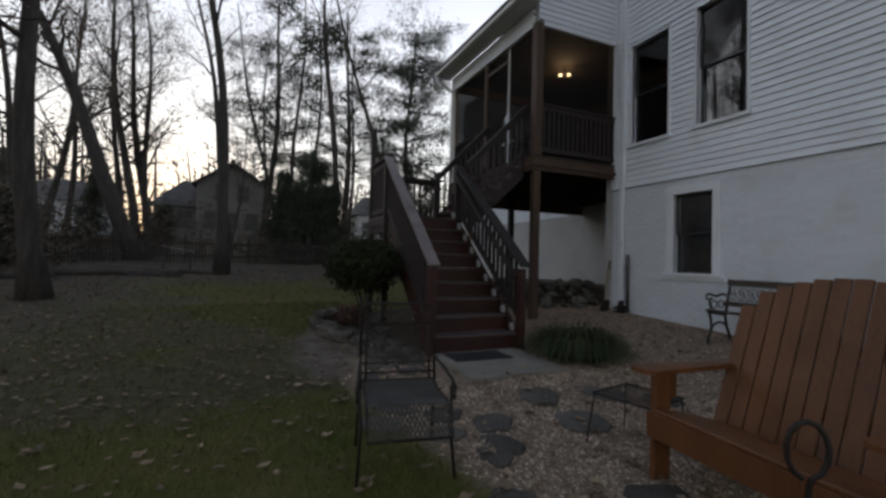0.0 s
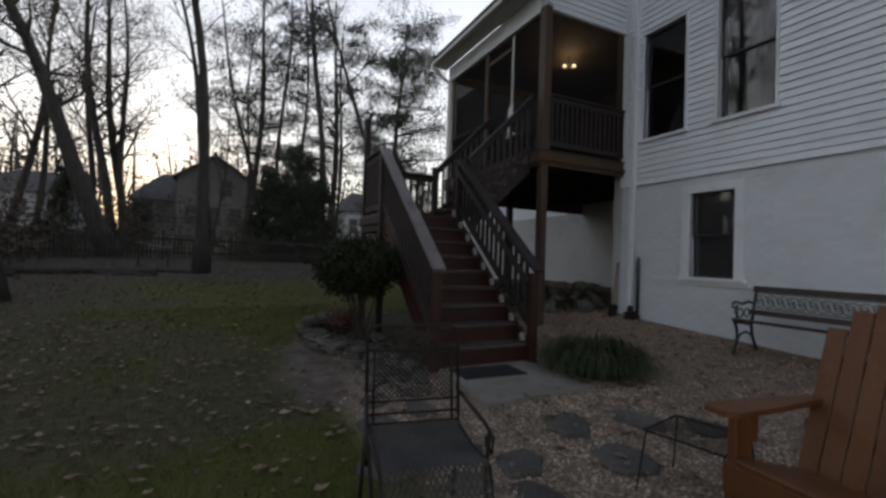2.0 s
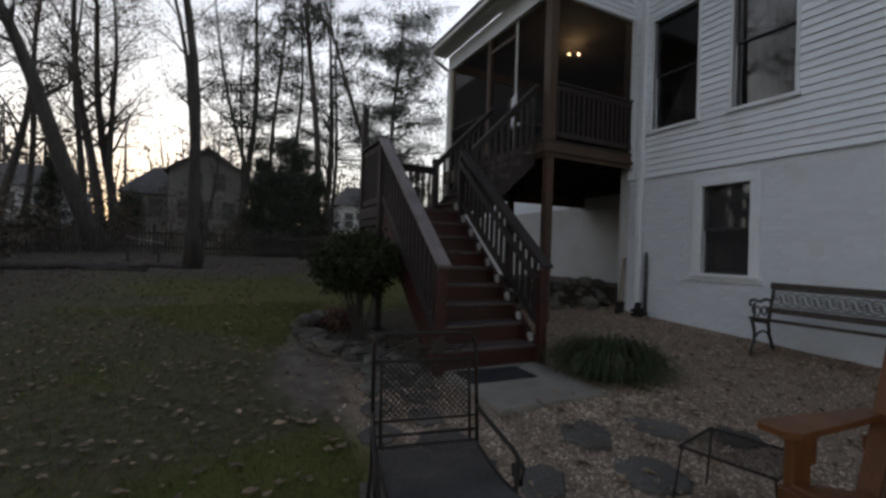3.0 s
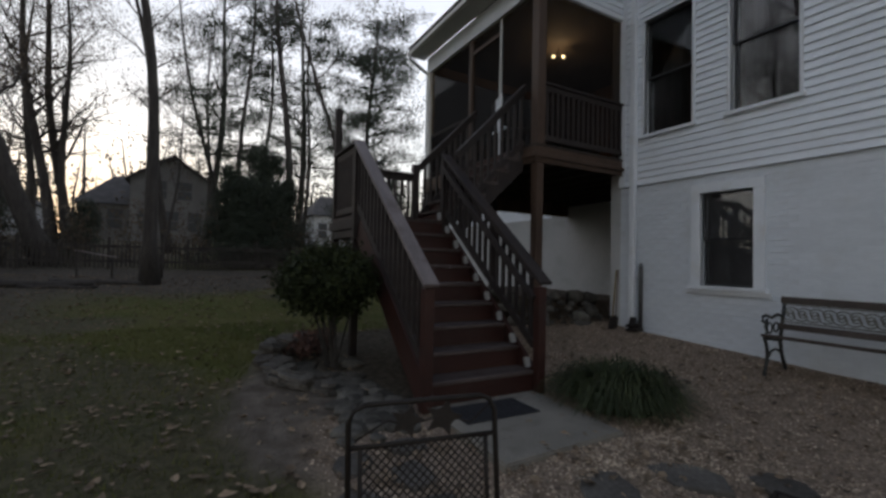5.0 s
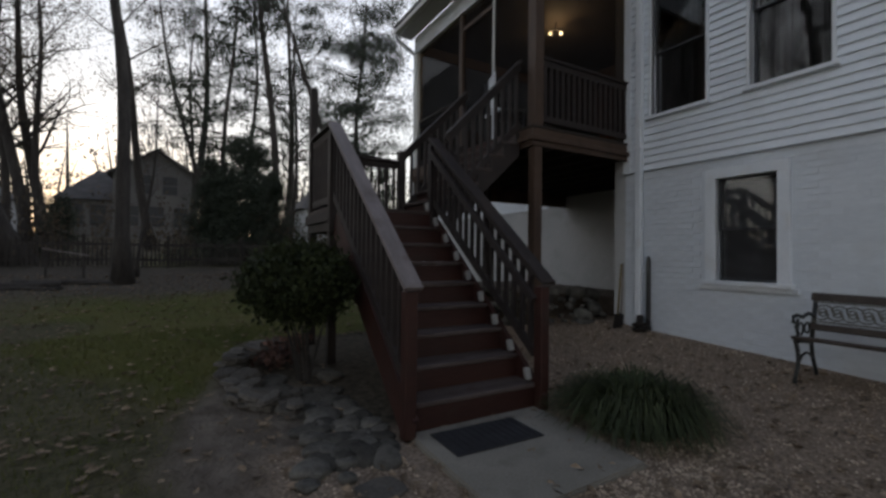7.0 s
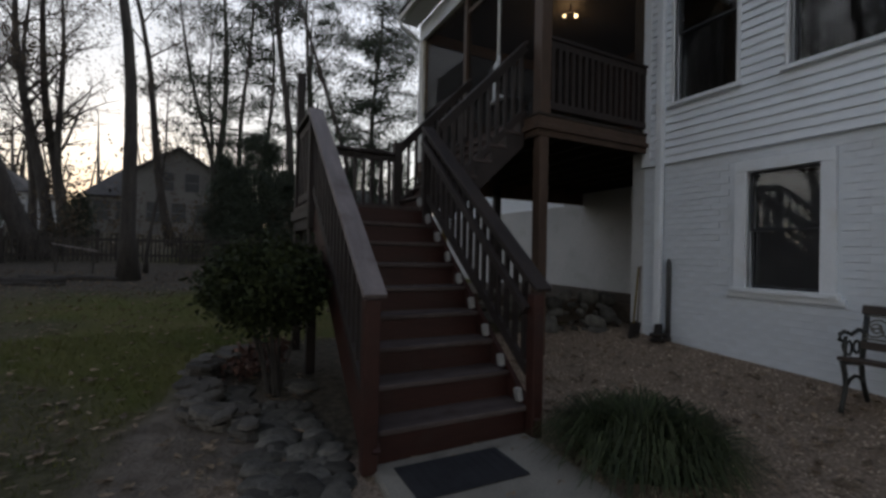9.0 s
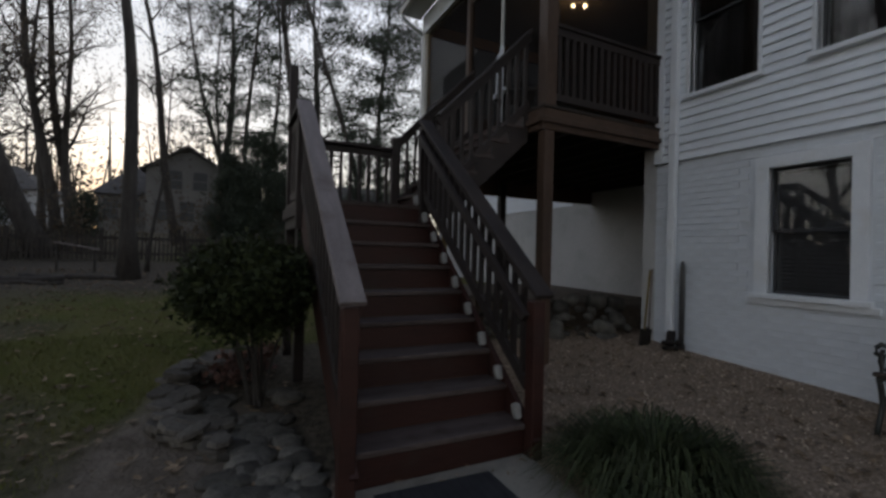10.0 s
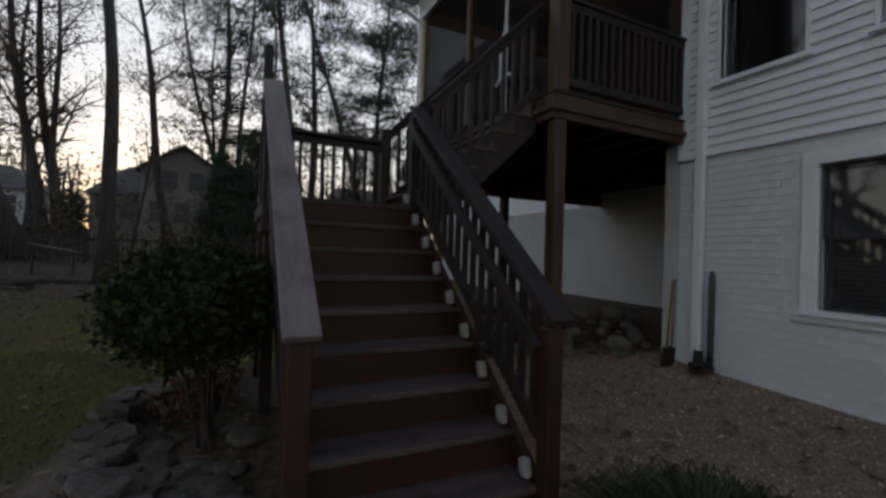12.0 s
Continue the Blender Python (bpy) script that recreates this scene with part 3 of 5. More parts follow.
for k in range(1, 10):
    y = (k - 1) * RUN
    if k < 9:
        st(box_part("tread", (-0.01, SW, y - 0.012, y + RUN + 0.02, k * RISE - 0.036, k * RISE), TREADWOOD, stairs, 0.006))
    st(box_part("riser", (-0.005, SW - 0.005, y + 0.012, y + 0.032, (k - 1) * RISE + (0.002 if k > 1 else -0.02), k * RISE - 0.038), STEPWOOD, stairs, 0))
SL = RISE / RUN
for x in (-0.035, SW + 0.02):
    bm = bmesh.new()
    beam(bm, (x, -0.02, 0.02), (x, 8 * RUN, 8 * RISE + 0.03), 0.045, 0.27)
    st(part("stringer", bm, STEPWOOD, stairs))
# newels and sloping railings
for x in (-0.07, SW + 0.03):
    st(box_part("newel", (x - 0.047, x + 0.047, -0.09, 0.005, -0.02, 1.05), STEPWOOD, stairs, 0.006))
    st(box_part("newel", (x - 0.047, x + 0.047, 8 * RUN + 0.0, 8 * RUN + 0.09, LAND - 0.3, LAND + 0.87), RAILWOOD, stairs, 0.006))
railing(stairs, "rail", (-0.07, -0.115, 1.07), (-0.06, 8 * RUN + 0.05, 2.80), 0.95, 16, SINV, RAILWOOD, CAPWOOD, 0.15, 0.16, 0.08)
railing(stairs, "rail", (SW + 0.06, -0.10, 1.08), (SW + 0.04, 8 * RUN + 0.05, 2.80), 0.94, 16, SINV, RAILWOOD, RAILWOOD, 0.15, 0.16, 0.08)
st(bar_part("handrail", (SW - 0.04, -0.02, 0.93), (SW - 0.04, 8 * RUN, 2.62), 0.045, 0.07, RAILWOOD, stairs))
# landing
LY0, LY1, LX0, LX1 = 8 * RUN + 0.0, 3.10, -0.09, SW + 0.12
for i in range(9):
    y = LY0 + i * (LY1 - LY0) / 9
    st(box_part("deck_board", (LX0, LX1, y + 0.003, y + (LY1 - LY0) / 9 - 0.003, LAND - 0.036, LAND), TREADWOOD, stairs, 0.003))
for b in ((LX0, LX0 + 0.04, LY0 + 0.03, LY1, LAND - 0.28, LAND - 0.038), (LX1 - 0.04, LX1, LY0 + 0.03, LY1, LAND - 0.28, LAND - 0.038), (LX0 + 0.04, LX1 - 0.04, LY1 - 0.04, LY1, LAND - 0.28, LAND - 0.038),
          (LX0 - 0.03, LX0 - 0.001, LY0 + 0.05, LY1 + 0.02, LAND - 0.17, LAND - 0.05)):
    st(box_part("rim_board", b, RAILWOOD, stairs))
for x, y, z in ((LX0 + 0.05, LY1 - 0.05, LAND + 1.68), (LX1 - 0.05, LY1 - 0.05, LAND + 1.0)):
    st(box_part("post", (x - 0.047, x + 0.047, y - 0.047, y + 0.047, -0.2, z), RAILWOOD, stairs))
for x in (LX0 + 0.05, LX1 - 0.05):
    st(box_part("post", (x - 0.047, x + 0.047, LY0 + 0.10, LY0 + 0.194, -0.2, LAND - 0.04), RAILWOOD, stairs))
railing(stairs, "rail", (LX0 + 0.05, LY0 + 0.06, LAND + 0.95), (LX0 + 0.05, LY1 - 0.1, LAND + 0.95), 0.95, 10, SINV)
railing(stairs, "rail", (LX0 + 0.1, LY1 - 0.05, LAND + 0.83), (LX1 - 0.1, LY1 - 0.05, LAND + 0.83), 0.83, 10, SINV)
# upper flight towards the porch door
UY0 = 1.72
URISE, URUN = (DECK - LAND) / 6, 0.205
for k in range(1, 7):
    x = LX1 + (k - 1) * URUN
    z = LAND + k * URISE
    if k < 6:
        st(box_part("tread", (x - 0.025, x + URUN + 0.02, UY0 - 0.03, LY1 - 0.05, z - 0.036, z), TREADWOOD, stairs, 0.005))
    st(box_part("riser", (x + 0.012, x + 0.03, UY0 + 0.01, LY1 - 0.06, z - URISE, z - 0.038), STEPWOOD, stairs, 0))
for y in (UY0, LY1 - 0.05):
    bm = bmesh.new()
    ring = [(LX1 + 0.01, LAND - 0.20), (LX1 + 0.01, LAND + URISE - 0.04)]
    for k in range(1, 6):
        xk = LX1 + k * URUN + 0.01
        ring += [(xk, LAND + k * URISE - 0.04), (xk, LAND + (k + 1) * URISE - 0.04)]
    ring += [(PX - 0.105, DECK - 0.045), (PX - 0.105, DECK - 0.36)]
    fr = [bm.verts.new((a, y - 0.02, b)) for a, b in ring]
    bk2 = [bm.verts.new((a, y + 0.02, b)) for a, b in ring]
    bm.faces.new(fr); bm.faces.new(bk2[::-1])
    for i in range(len(ring)):
        j = (i + 1) % len(ring)
        bm.faces.new((fr[i], fr[j], bk2[j], bk2[i]))
    st(part("stringer", bm, RAILWOOD, stairs))
    railing(stairs, "rail", (LX1 - 0.05, y, LAND + 0.93), (PX - 0.09, y, DECK + 0.93), 0.90, 10, SINV, capw=0.10, base=0.05)

# ---- trees ----
def tree_mesh(seed, height, radius, lean, bend, first, limbs, twig, kind):
    """Verts and faces of the wood, and the places of leaves, of one tree that stands at the origin."""
    rng = random.Random(seed)
    bm = bmesh.new()
    n = 12
    spine = []
    for i in range(n + 1):
        f = i / n
        wob = 0.012 * height
        spine.append(Vector((lean[0] * f + bend[0] * f * f + wob * math.sin(f * 7 + seed), lean[1] * f + bend[1] * f * f + wob * math.cos(f * 5 + seed * 2), height * f)))
    radii = [radius * (1 + 0.55 * max(0, 1 - i / n * 14) ** 2) * (1 - 0.80 * i / n) for i in range(n + 1)]
    tube(bm, spine, radii, 10)
    leaves = []

    def along(f):
        f = min(max(f, 0), 0.999) * n
        i = int(f)
        return spine[i].lerp(spine[i + 1], f - i), radii[i] + (radii[i + 1] - radii[i]) * (f - i)

    def limb(p, d, length, r, level):
        pts, rr, cur, dd = [p], [r], p.copy(), d.copy()
        steps = 5 if level < 2 else 3
        for i in range(steps):
            dd = (dd + Vector((rng.uniform(-.36, .36), rng.uniform(-.36, .36), rng.uniform(-.20, .26) if kind != "pine" else rng.uniform(-.10, .12)))).normalized()
            cur = cur + dd * (length / steps)
            pts.append(cur.copy()); rr.append(max(r * (1 - 0.85 * (i + 1) / steps), 0.004))
        tube(bm, pts, rr, 5 if level < 2 else 3)
        if level < twig:
            for i in range(1, steps + 1):
                for _ in range(2 if level == 1 else 1):
                    side = Vector((rng.uniform(-1, 1), rng.uniform(-1, 1), rng.uniform(-.25, .7) if kind != "pine" else rng.uniform(-.15, .2))).normalized()
                    limb(pts[i], (dd * 0.7 + side).normalized(), length * rng.uniform(.32, .55), rr[i] * 0.6, level + 1)
        if level >= 2 or (level == 1 and kind == "pine"):
            for i in range(1, steps + 1):
                leaves.append((pts[i], length))

    for i in range(limbs):
        f = first + (1 - first) * ((i + rng.random() * 0.7) / limbs)
        p, r = along(f)
        a = rng.uniform(0, math.tau)
        rise = rng.uniform(0.5, 1.3) if kind != "pine" else rng.uniform(-0.1, 0.25)
        d = Vector((math.cos(a), math.sin(a), rise)).normalized()
        ln = height * rng.uniform(.14, .34) * (1.15 - (1.0 if first < 0.1 else 0.6) * f)
        limb(p, d, ln, max(r * 0.45, 0.012), 1)
    return bm, leaves


def leaf_cloud(seed, places, per, spread, size, needles=False):
    rng = np.random.default_rng(seed)
    if not places:
        return [], []
    c = np.repeat(np.array([tuple(p) for p, _ in places]), per, axis=0)
    k = len(c)
    if needles:
        c = np.repeat(c, 2, axis=0)
        k = len(c)
    c = c + rng.normal(0, spread, (k, 3))
    a = rng.normal(size=(k, 3)); a /= np.linalg.norm(a, axis=1)[:, None]
    b = np.cross(a, rng.normal(size=(k, 3))); b /= np.linalg.norm(b, axis=1)[:, None]
    s = (size * rng.uniform(.6, 1.4, (k, 1)))
    wd = 0.42 if not needles else 0.24
    q = np.stack([c - a * s, c + b * s * wd, c + a * s, c - b * s * wd], axis=1).reshape(-1, 3)
    return q.tolist(), [(4 * i, 4 * i + 1, 4 * i + 2, 4 * i + 3) for i in range(k)]


def tree(x, y, height, radius, lean=(0, 0), bend=(0, 0), first=0.4, limbs=12, kind="oak", per=2, spread=0.20, size=0.040, seed=1, twig=2, label=""):
    z = ground_z(x, y) - 0.06
    o = thing("tree", Matrix.Translation((x, y, z)), label or "tall bare-limbed tree with grey bark and few dry leaves", "tree", "trees of the back yard")
    bm, places = tree_mesh(seed, height, radius, lean, bend, first, limbs, twig, kind)
    part("trunk", bm, BARK, o, smooth=True)
    v, f = leaf_cloud(seed, places, per, spread, size, kind == "pine")
    if v:
        raw("crown", v, f, PINEMAT if kind == "pine" else LEAFMAT, o)
    return o


OAK = "tall bare-limbed tree with grey bark and few dry leaves"
PINE = "dark green pine with a thin trunk and ragged crown"
tree(-5.80, 5.62, 12, 0.20, (-0.5, 0.2), (0.1, 0), .40, 13, seed=3, per=8, spread=.26, size=.055, label="stout dark tree standing in the lawn")
tree(-2.73, 10.76, 15, 0.18, (-1.15, 0.2), (-0.4, 0), .52, 10, seed=5, per=1, label="tall straight tree with a swollen foot in the lawn")
tree(-6.25, 17.0, 14, 0.34, (-5.2, -0.2), (-0.5, 0), .38, 15, seed=4, per=8, spread=.28, size=.06, label="thick leaning tree at the edge of the woods")
tree(-7.55, 22.0, 15, 0.23, (-1.8, 0.1), (0.2, 0), .28, 16, seed=7, per=8, size=.055)
tree(-6.95, 22.3, 15, 0.22, (-1.7, 0.1), (0.1, 0), .25, 16, seed=8, per=8, size=.055)
tree(-6.95, 21.6, 13, 0.17, (-0.2, 0.1), (-0.2, 0), .30, 15, seed=9, per=9, size=.055)
tree(-3.0, 24.0, 17, 0.22, (-2.6, 0.1), (-0.1, 0), .40, 10, seed=10, per=6, spread=.26, size=.055)
tree(-0.55, 24.0, 15, 0.15, (-2.7, 0.1), (-0.2, 0), .40, 8, seed=13, per=5, spread=.24, size=.06)
tree(-1.20, 24.5, 18, 0.22, (0.4, 0.1), (0.2, 0), .40, 10, seed=11, per=5, spread=.24, size=.06)
tree(1.98, 18.8, 17, 0.22, (-0.6, 0.1), (-0.4, 0), .55, 10, seed=6, per=1)
tree(5.75, 18.8, 16, 0.16, (-4.2, 0.1), (-0.3, 0), .50, 9, seed=12, per=1)
tree(-2.72, 12.5, 6.0, 0.055, (0.4, 0), (0.1, 0), .35, 9, seed=23, per=2, label="thin bent sapling before the picket fence")
tree(6.20, 19.5, 13.8, 0.19, (0.1, 0), (0.1, 0), .36, 42, "pine", 11, .20, .08, 14, 2, PINE)
tree(-0.05, 20.0, 15.0, 0.14, (0.2, 0), (0, 0), .34, 18, "pine", 9, .15, .085, 15, 2, PINE)
tree(1.05, 21.0, 14.0, 0.14, (0.2, 0), (0, 0), .36, 14, "pine", 9, .15, .085, 16, 2, PINE)
tree(3.30, 21.5, 13.5, 0.13, (0.1, 0), (0, 0), .36, 14, "pine", 9, .15, .085, 24, 2, PINE)
tree(-1.5, 26.0, 14.0, 0.13, (0.1, 0), (0, 0), .40, 15, "pine", 8, .16, .09, 25, 2, PINE)
tree(-9.3, 26.0, 13, 0.2, (-0.3, 0), (0, 0), .35, 12, seed=19, per=3)
tree(-11.6, 20.0, 13, 0.2, (0.3, 0), (0, 0), .35, 12, seed=21, per=4)
tree(-9.6, 9.0, 12, 0.2, (0.5, 0), (0, 0), .35, 12, seed=22, per=4)


EVERGREEN = "dense young evergreen by the fence"
for k, (x, y, h) in enumerate(((-0.75, 17.2, 4.2), (0.25, 17.0, 5.2), (0.95, 17.3, 5.0), (-0.2, 16.6, 3.4), (1.6, 17.8, 3.9),
                               (-8.4, 18.4, 3.6), (-11.6, 17.8, 4.2), (-9.4, 13.6, 2.2), (-12.5, 15.0, 4.6), (4.7, 18.3, 5.0), (5.8, 18.7, 6.0), (7.3, 18.5, 5.0), (-6.0, 19.6, 2.2))):
    tree(x, y, h, 0.07, (0.1, 0), (0, 0), .04, 30 if k < 5 else 24, "pine", 8 if k < 5 else 6, .18, .062, 60 + k, 2, EVERGREEN)


# ---- the fence ----
def fence():
    o = thing("picket_fence", Matrix.Translation((-10, 15.5, ground_z(-10, 15.5))), "old dark wooden picket fence along the woods", "fence")
    z0 = ground_z(-10, 15.5)
    me = None
    rng = random.Random(5)
    x = -14.0
    while x < 7:
        z = ground_z(x, 15.5) - z0
        if int((x + 14) / 0.125) % 19 == 0:
            bm = bmesh.new(); box(bm, -0.05, 0.05, -0.05, 0.05, -0.1, 1.12, 0.01)
            p = part("post", bm, FENCEWOOD, o); p.location = (x + 10, 0.07, z)
        if me is None:
            bm = bmesh.new(); box(bm, -0.035, 0.035, -0.011, 0.011, 0.06, 0.98)
            top = [v for v in bm.verts if v.co.z > 0.9]
            for v in top:
                v.co.x *= 0.45
            p = part("picket", bm, FENCEWOOD, o); me = p.data
        else:
            p = new("picket", me); p.parent = o
        p.location = (x + 10, rng.uniform(-.008, .008), z + rng.uniform(-.02, .02))
        p.rotation_euler = (0, rng.uniform(-.02, .02), 0)
        x += 0.125
    for h in (0.28, 0.80):
        for i in range(9):
            bm = bmesh.new()
            xa = -14 + i * 21 / 9; xb = xa + 21 / 9
            beam(bm, (xa + 10, 0.04, ground_z(xa, 15.5) - z0 + h), (xb + 10, 0.04, ground_z(xb, 15.5) - z0 + h), 0.04, 0.085)
            part("rail", bm, FENCEWOOD, o)


fence()

# ---- more woods around the yard; some unseen, added to cut skylight ----
rng = random.Random(77)
models = [o for o in scene.objects if o.name.startswith("tree") and o.get("label") == OAK][:5]
pines = [o for o in scene.objects if o.name.startswith("tree") and o.get("label") == PINE]
for i in range(33):
    src = pines[i % len(pines)] if i % 5 == 4 else models[i % len(models)]
    if i < 4:
        x, y = rng.uniform(-16, 9), rng.uniform(25, 31)
    elif i < 23:
        # left side: woods reflected in the windows, also dimming the house wall
        x, y = rng.uniform(-19, -9.5), rng.uniform(-14, 9)
    else:
        # unseen trees behind the camera, added to block skylight
        x, y = rng.uniform(-8, 9), rng.uniform(-22, -12)
    m = pose(x, y, ground_z(x, y) - 0.06, 0, 0, rng.uniform(0, 360))
    c = copy_thing(src, m)
    k = rng.uniform(0.85, 1.15)
    c.scale = (k, k, k)


def undergrowth():
    """Thin saplings and brush that fill the edge of the woods."""
    rng = random.Random(9)
    bm = bmesh.new()
    places = []
    for _ in range(260):
        x, y = rng.uniform(-15, 8), rng.uniform(15.9, 19)
        if rng.random() < 0.35:
            x, y = rng.uniform(-15, -7.5), rng.uniform(8, 15)
        z = ground_z(x, y)
        h = rng.uniform(0.5, 2.4)
        p = Vector((x, y, z - 0.05)); pts = [p.copy()]
        for _ in range(3):
            p = p + Vector((rng.uniform(-.16, .16), rng.uniform(-.16, .16), h / 3)); pts.append(p.copy())
        tube(bm, pts, [0.014, 0.011, 0.008, 0.004], 3)
        for q in pts[1:]:
            places.append((q, h))
            places.append((q + Vector((rng.uniform(-.3, .3), rng.uniform(-.3, .3), rng.uniform(-.2, .2))), h))
    part_ob = part("brush_stems", bm, BARK)
    tagged(part_ob, "thin bare saplings at the edge of the woods", "brush", kind="stuff")
    v, f = leaf_cloud(3, places, 13, 0.24, 0.075)
    tagged(raw("brush_leaves", v, f, LEAFMAT), "sparse brown leaves of the undergrowth", "brush", kind="stuff")


undergrowth()


def far_woods():
    """A hazy far tree line behind the houses."""
    rng = random.Random(21)
    bm = bmesh.new()
    places = []
    for i in range(330):
        a = radians(rng.uniform(-75, 205) if i % 3 == 0 else rng.uniform(55, 140))
        d = rng.uniform(62, 95)
        x, y = d * math.cos(a) - 2, d * math.sin(a) * 0.9 + 2
        z = ground_z(x, y) - 0.2
        h = rng.uniform(8, 14)
        tube(bm, ((x, y, z), (x + rng.uniform(-.5, .5), y, z + h * .6), (x + rng.uniform(-1, 1), y, z + h)), [0.22, 0.14, 0.03], 4)
        for _ in range(34):
            places.append((Vector((x + rng.gauss(0, 1.6), y + rng.gauss(0, 1.3), z + h * rng.random() ** 1.7)), h))
    tagged(part("far_trunks", bm, BARK), "distant bare trunks beyond the houses", "woods", kind="stuff")
    v, f = leaf_cloud(4, places, 4, 0.6, 0.30)
    tagged(raw("far_foliage", v, f, LEAFMAT), "distant brown foliage of the woods", "woods", kind="stuff")


far_woods()

# ---- neighbouring houses ----
NWALL = material("weathered_grey_siding", (0.095, 0.093, 0.09), (0.145, 0.142, 0.138), 0.8, 0.5, 20, 0.2, 0.01)
NWHITE = material("pale_far_siding", (0.30, 0.31, 0.33), (0.38, 0.39, 0.40), 0.8, 0.5, 20, 0.1, 0.01)


def neighbour(x0, x1, y0, y1, zb, eave, ridge, wall, label, wins, hip=0.0, along="x"):
    o = thing("house", Matrix.Translation(((x0 + x1) / 2, (y0 + y1) / 2, zb)), label, "house", "neighbouring houses")
    hx, hy, h, r = (x1 - x0) / 2, (y1 - y0) / 2, eave - zb, ridge - zb
    bm = bmesh.new(); box(bm, -hx, hx, -hy, hy, -0.5, h)
    if along == "y" and not hip:
        a, b, c = bm.verts.new((-hx, -hy, h)), bm.verts.new((hx, -hy, h)), bm.verts.new((0, -hy, r - 0.1))
        bm.faces.new((a, b, c))
    part("wall", bm, wall, o)
    bm = bmesh.new()
    e = 0.35
    if along == "x":
        low = [bm.verts.new(p) for p in ((-hx - e, -hy - e, h), (hx + e, -hy - e, h), (hx + e, hy + e, h), (-hx - e, hy + e, h))]
        top = [bm.verts.new(p) for p in ((-hx - e + hip, 0, r), (hx + e - hip, 0, r))]
        bm.faces.new((low[0], low[1], top[1], top[0])); bm.faces.new((low[2], low[3], top[0], top[1]))
        bm.faces.new((low[1], low[2], top[1])); bm.faces.new((low[3], low[0], top[0])); bm.faces.new(low[::-1])
    else:
        for s in (-1, 1):
            beam(bm, (s * (hx + e), 0, h - 0.15), (0, 0, r), 2 * (hy + e), 0.14)
    part("roof", bm, ROOFING, o)
    for wx, wz, ww, wh in wins:
        w = new("window"); w.parent = o; w.location = (wx, -hy, wz)
        bm = bmesh.new()
        for b in ((-ww / 2 - .09, -ww / 2, -.04, .02, 0, wh), (ww / 2, ww / 2 + .09, -.04, .02, 0, wh), (-ww / 2 - .09, ww / 2 + .09, -.04, .02, wh, wh + .09), (-ww / 2 - .12, ww / 2 + .12, -.06, .02, -.09, 0), (-ww / 2, ww / 2, -.03, .01, wh / 2 - .03, wh / 2 + .03)):
            box(bm, *b)
        part("frame", bm, wall, w)
        part_bm = bmesh.new(); box(part_bm, -ww / 2, ww / 2, -0.015, -0.005, 0, wh)
        part("pane", part_bm, SASH, w)
    return o


neighbour(-9.3, -1.2, 36.35, 43.6, 2.3, 4.95, 7.55, NWALL, "grey neighbour house with a dark hip roof", [(-3.2, .9, .9, 1.4), (-1.9, .9, .9, 1.4), (-.7, .9, .9, 1.4)], 1.9)
neighbour(-6.1, -1.0, 34.35, 41, 2.3, 6.75, 8.55, NWALL, "gabled wing of the grey neighbour house", [(-1.5, .8, .9, 1.4), (0, .8, .9, 1.4), (1.5, .8, .9, 1.4), (-.8, 3.1, .9, 1.3), (.8, 3.1, .9, 1.3)], 0, "y")
neighbour(-20.5, -13.6, 40, 47, 2.4, 5.2, 7.3, NWHITE, "pale neighbour house behind bare trees", [(-2.4, 1, 1, 1.3), (0, 1, 1, 1.3), (2.2, 1, 1, 1.3)], 2.6)
neighbour(7.2, 14, 36.4, 43, 2.3, 5.2, 7.4, NWHITE, "white neighbour house with a dark roof", [(-2.6, .9, .8, 1.3), (-.8, .9, .8, 1.3), (1.2, .9, .8, 1.3)], 1.6)

# ---- bank of rubble under the porch ----
STONE = material("grey_field_stone", (0.048, 0.045, 0.040), (0.125, 0.117, 0.104), 0.95, 3, 25, 0.5, 0.01, spec=0.12, per_piece=0.5, stain=(0.075, 0.085, 0.06))
SLATE = material("flat_slate", (0.060, 0.055, 0.049), (0.13, 0.12, 0.107), 0.95, 2, 30, 0.4, 0.006, spec=0.12, per_piece=0.3, stain=(0.07, 0.06, 0.048))
# SOIL is darker than the yard's dirt: shade is put into its colour
SOIL = material("soil_darkened_for_shade", (0.05, 0.04, 0.03), (0.11, 0.085, 0.065), 0.95, 3, 20, 0.6, 0.02)


def rock_mesh(seed, flat=1.0):
    rng = random.Random(seed)
    bm = bmesh.new()
    bmesh.ops.create_icosphere(bm, subdivisions=2, radius=0.5)
    for v in bm.verts:
        k = 1 + 0.30 * noise.noise(v.co * 1.6 + Vector((seed * 3.1, 0, 0))) + 0.10 * noise.noise(v.co * 4 + Vector((seed, 5, 0)))
        v.co *= k
        for ax in range(3):
            v.co[ax] = max(min(v.co[ax], 0.42), -0.42)
        v.co.z *= flat
    me = bpy.data.meshes.new("stone")
    bm.to_mesh(me); bm.free()
    for f in me.polygons:
        f.use_smooth = rng.random() < 0.75
    return me


ROCKS = [rock_mesh(i, 0.75) for i in range(6)]
for r in ROCKS:
    r.materials.append(STONE)


def stone(parent, loc, size, rz, tilt=(0, 0), flat=1.0, mesh=None, name="stone"):
    o = new(name, mesh or ROCKS[int(abs(loc[0] * 37 + loc[1] * 53) * 7) % len(ROCKS)])
    o.parent = parent
    o.location = loc
    o.rotation_euler = (tilt[0], tilt[1], rz)
    o.scale = (size, size * 0.8, size * flat)
    return o


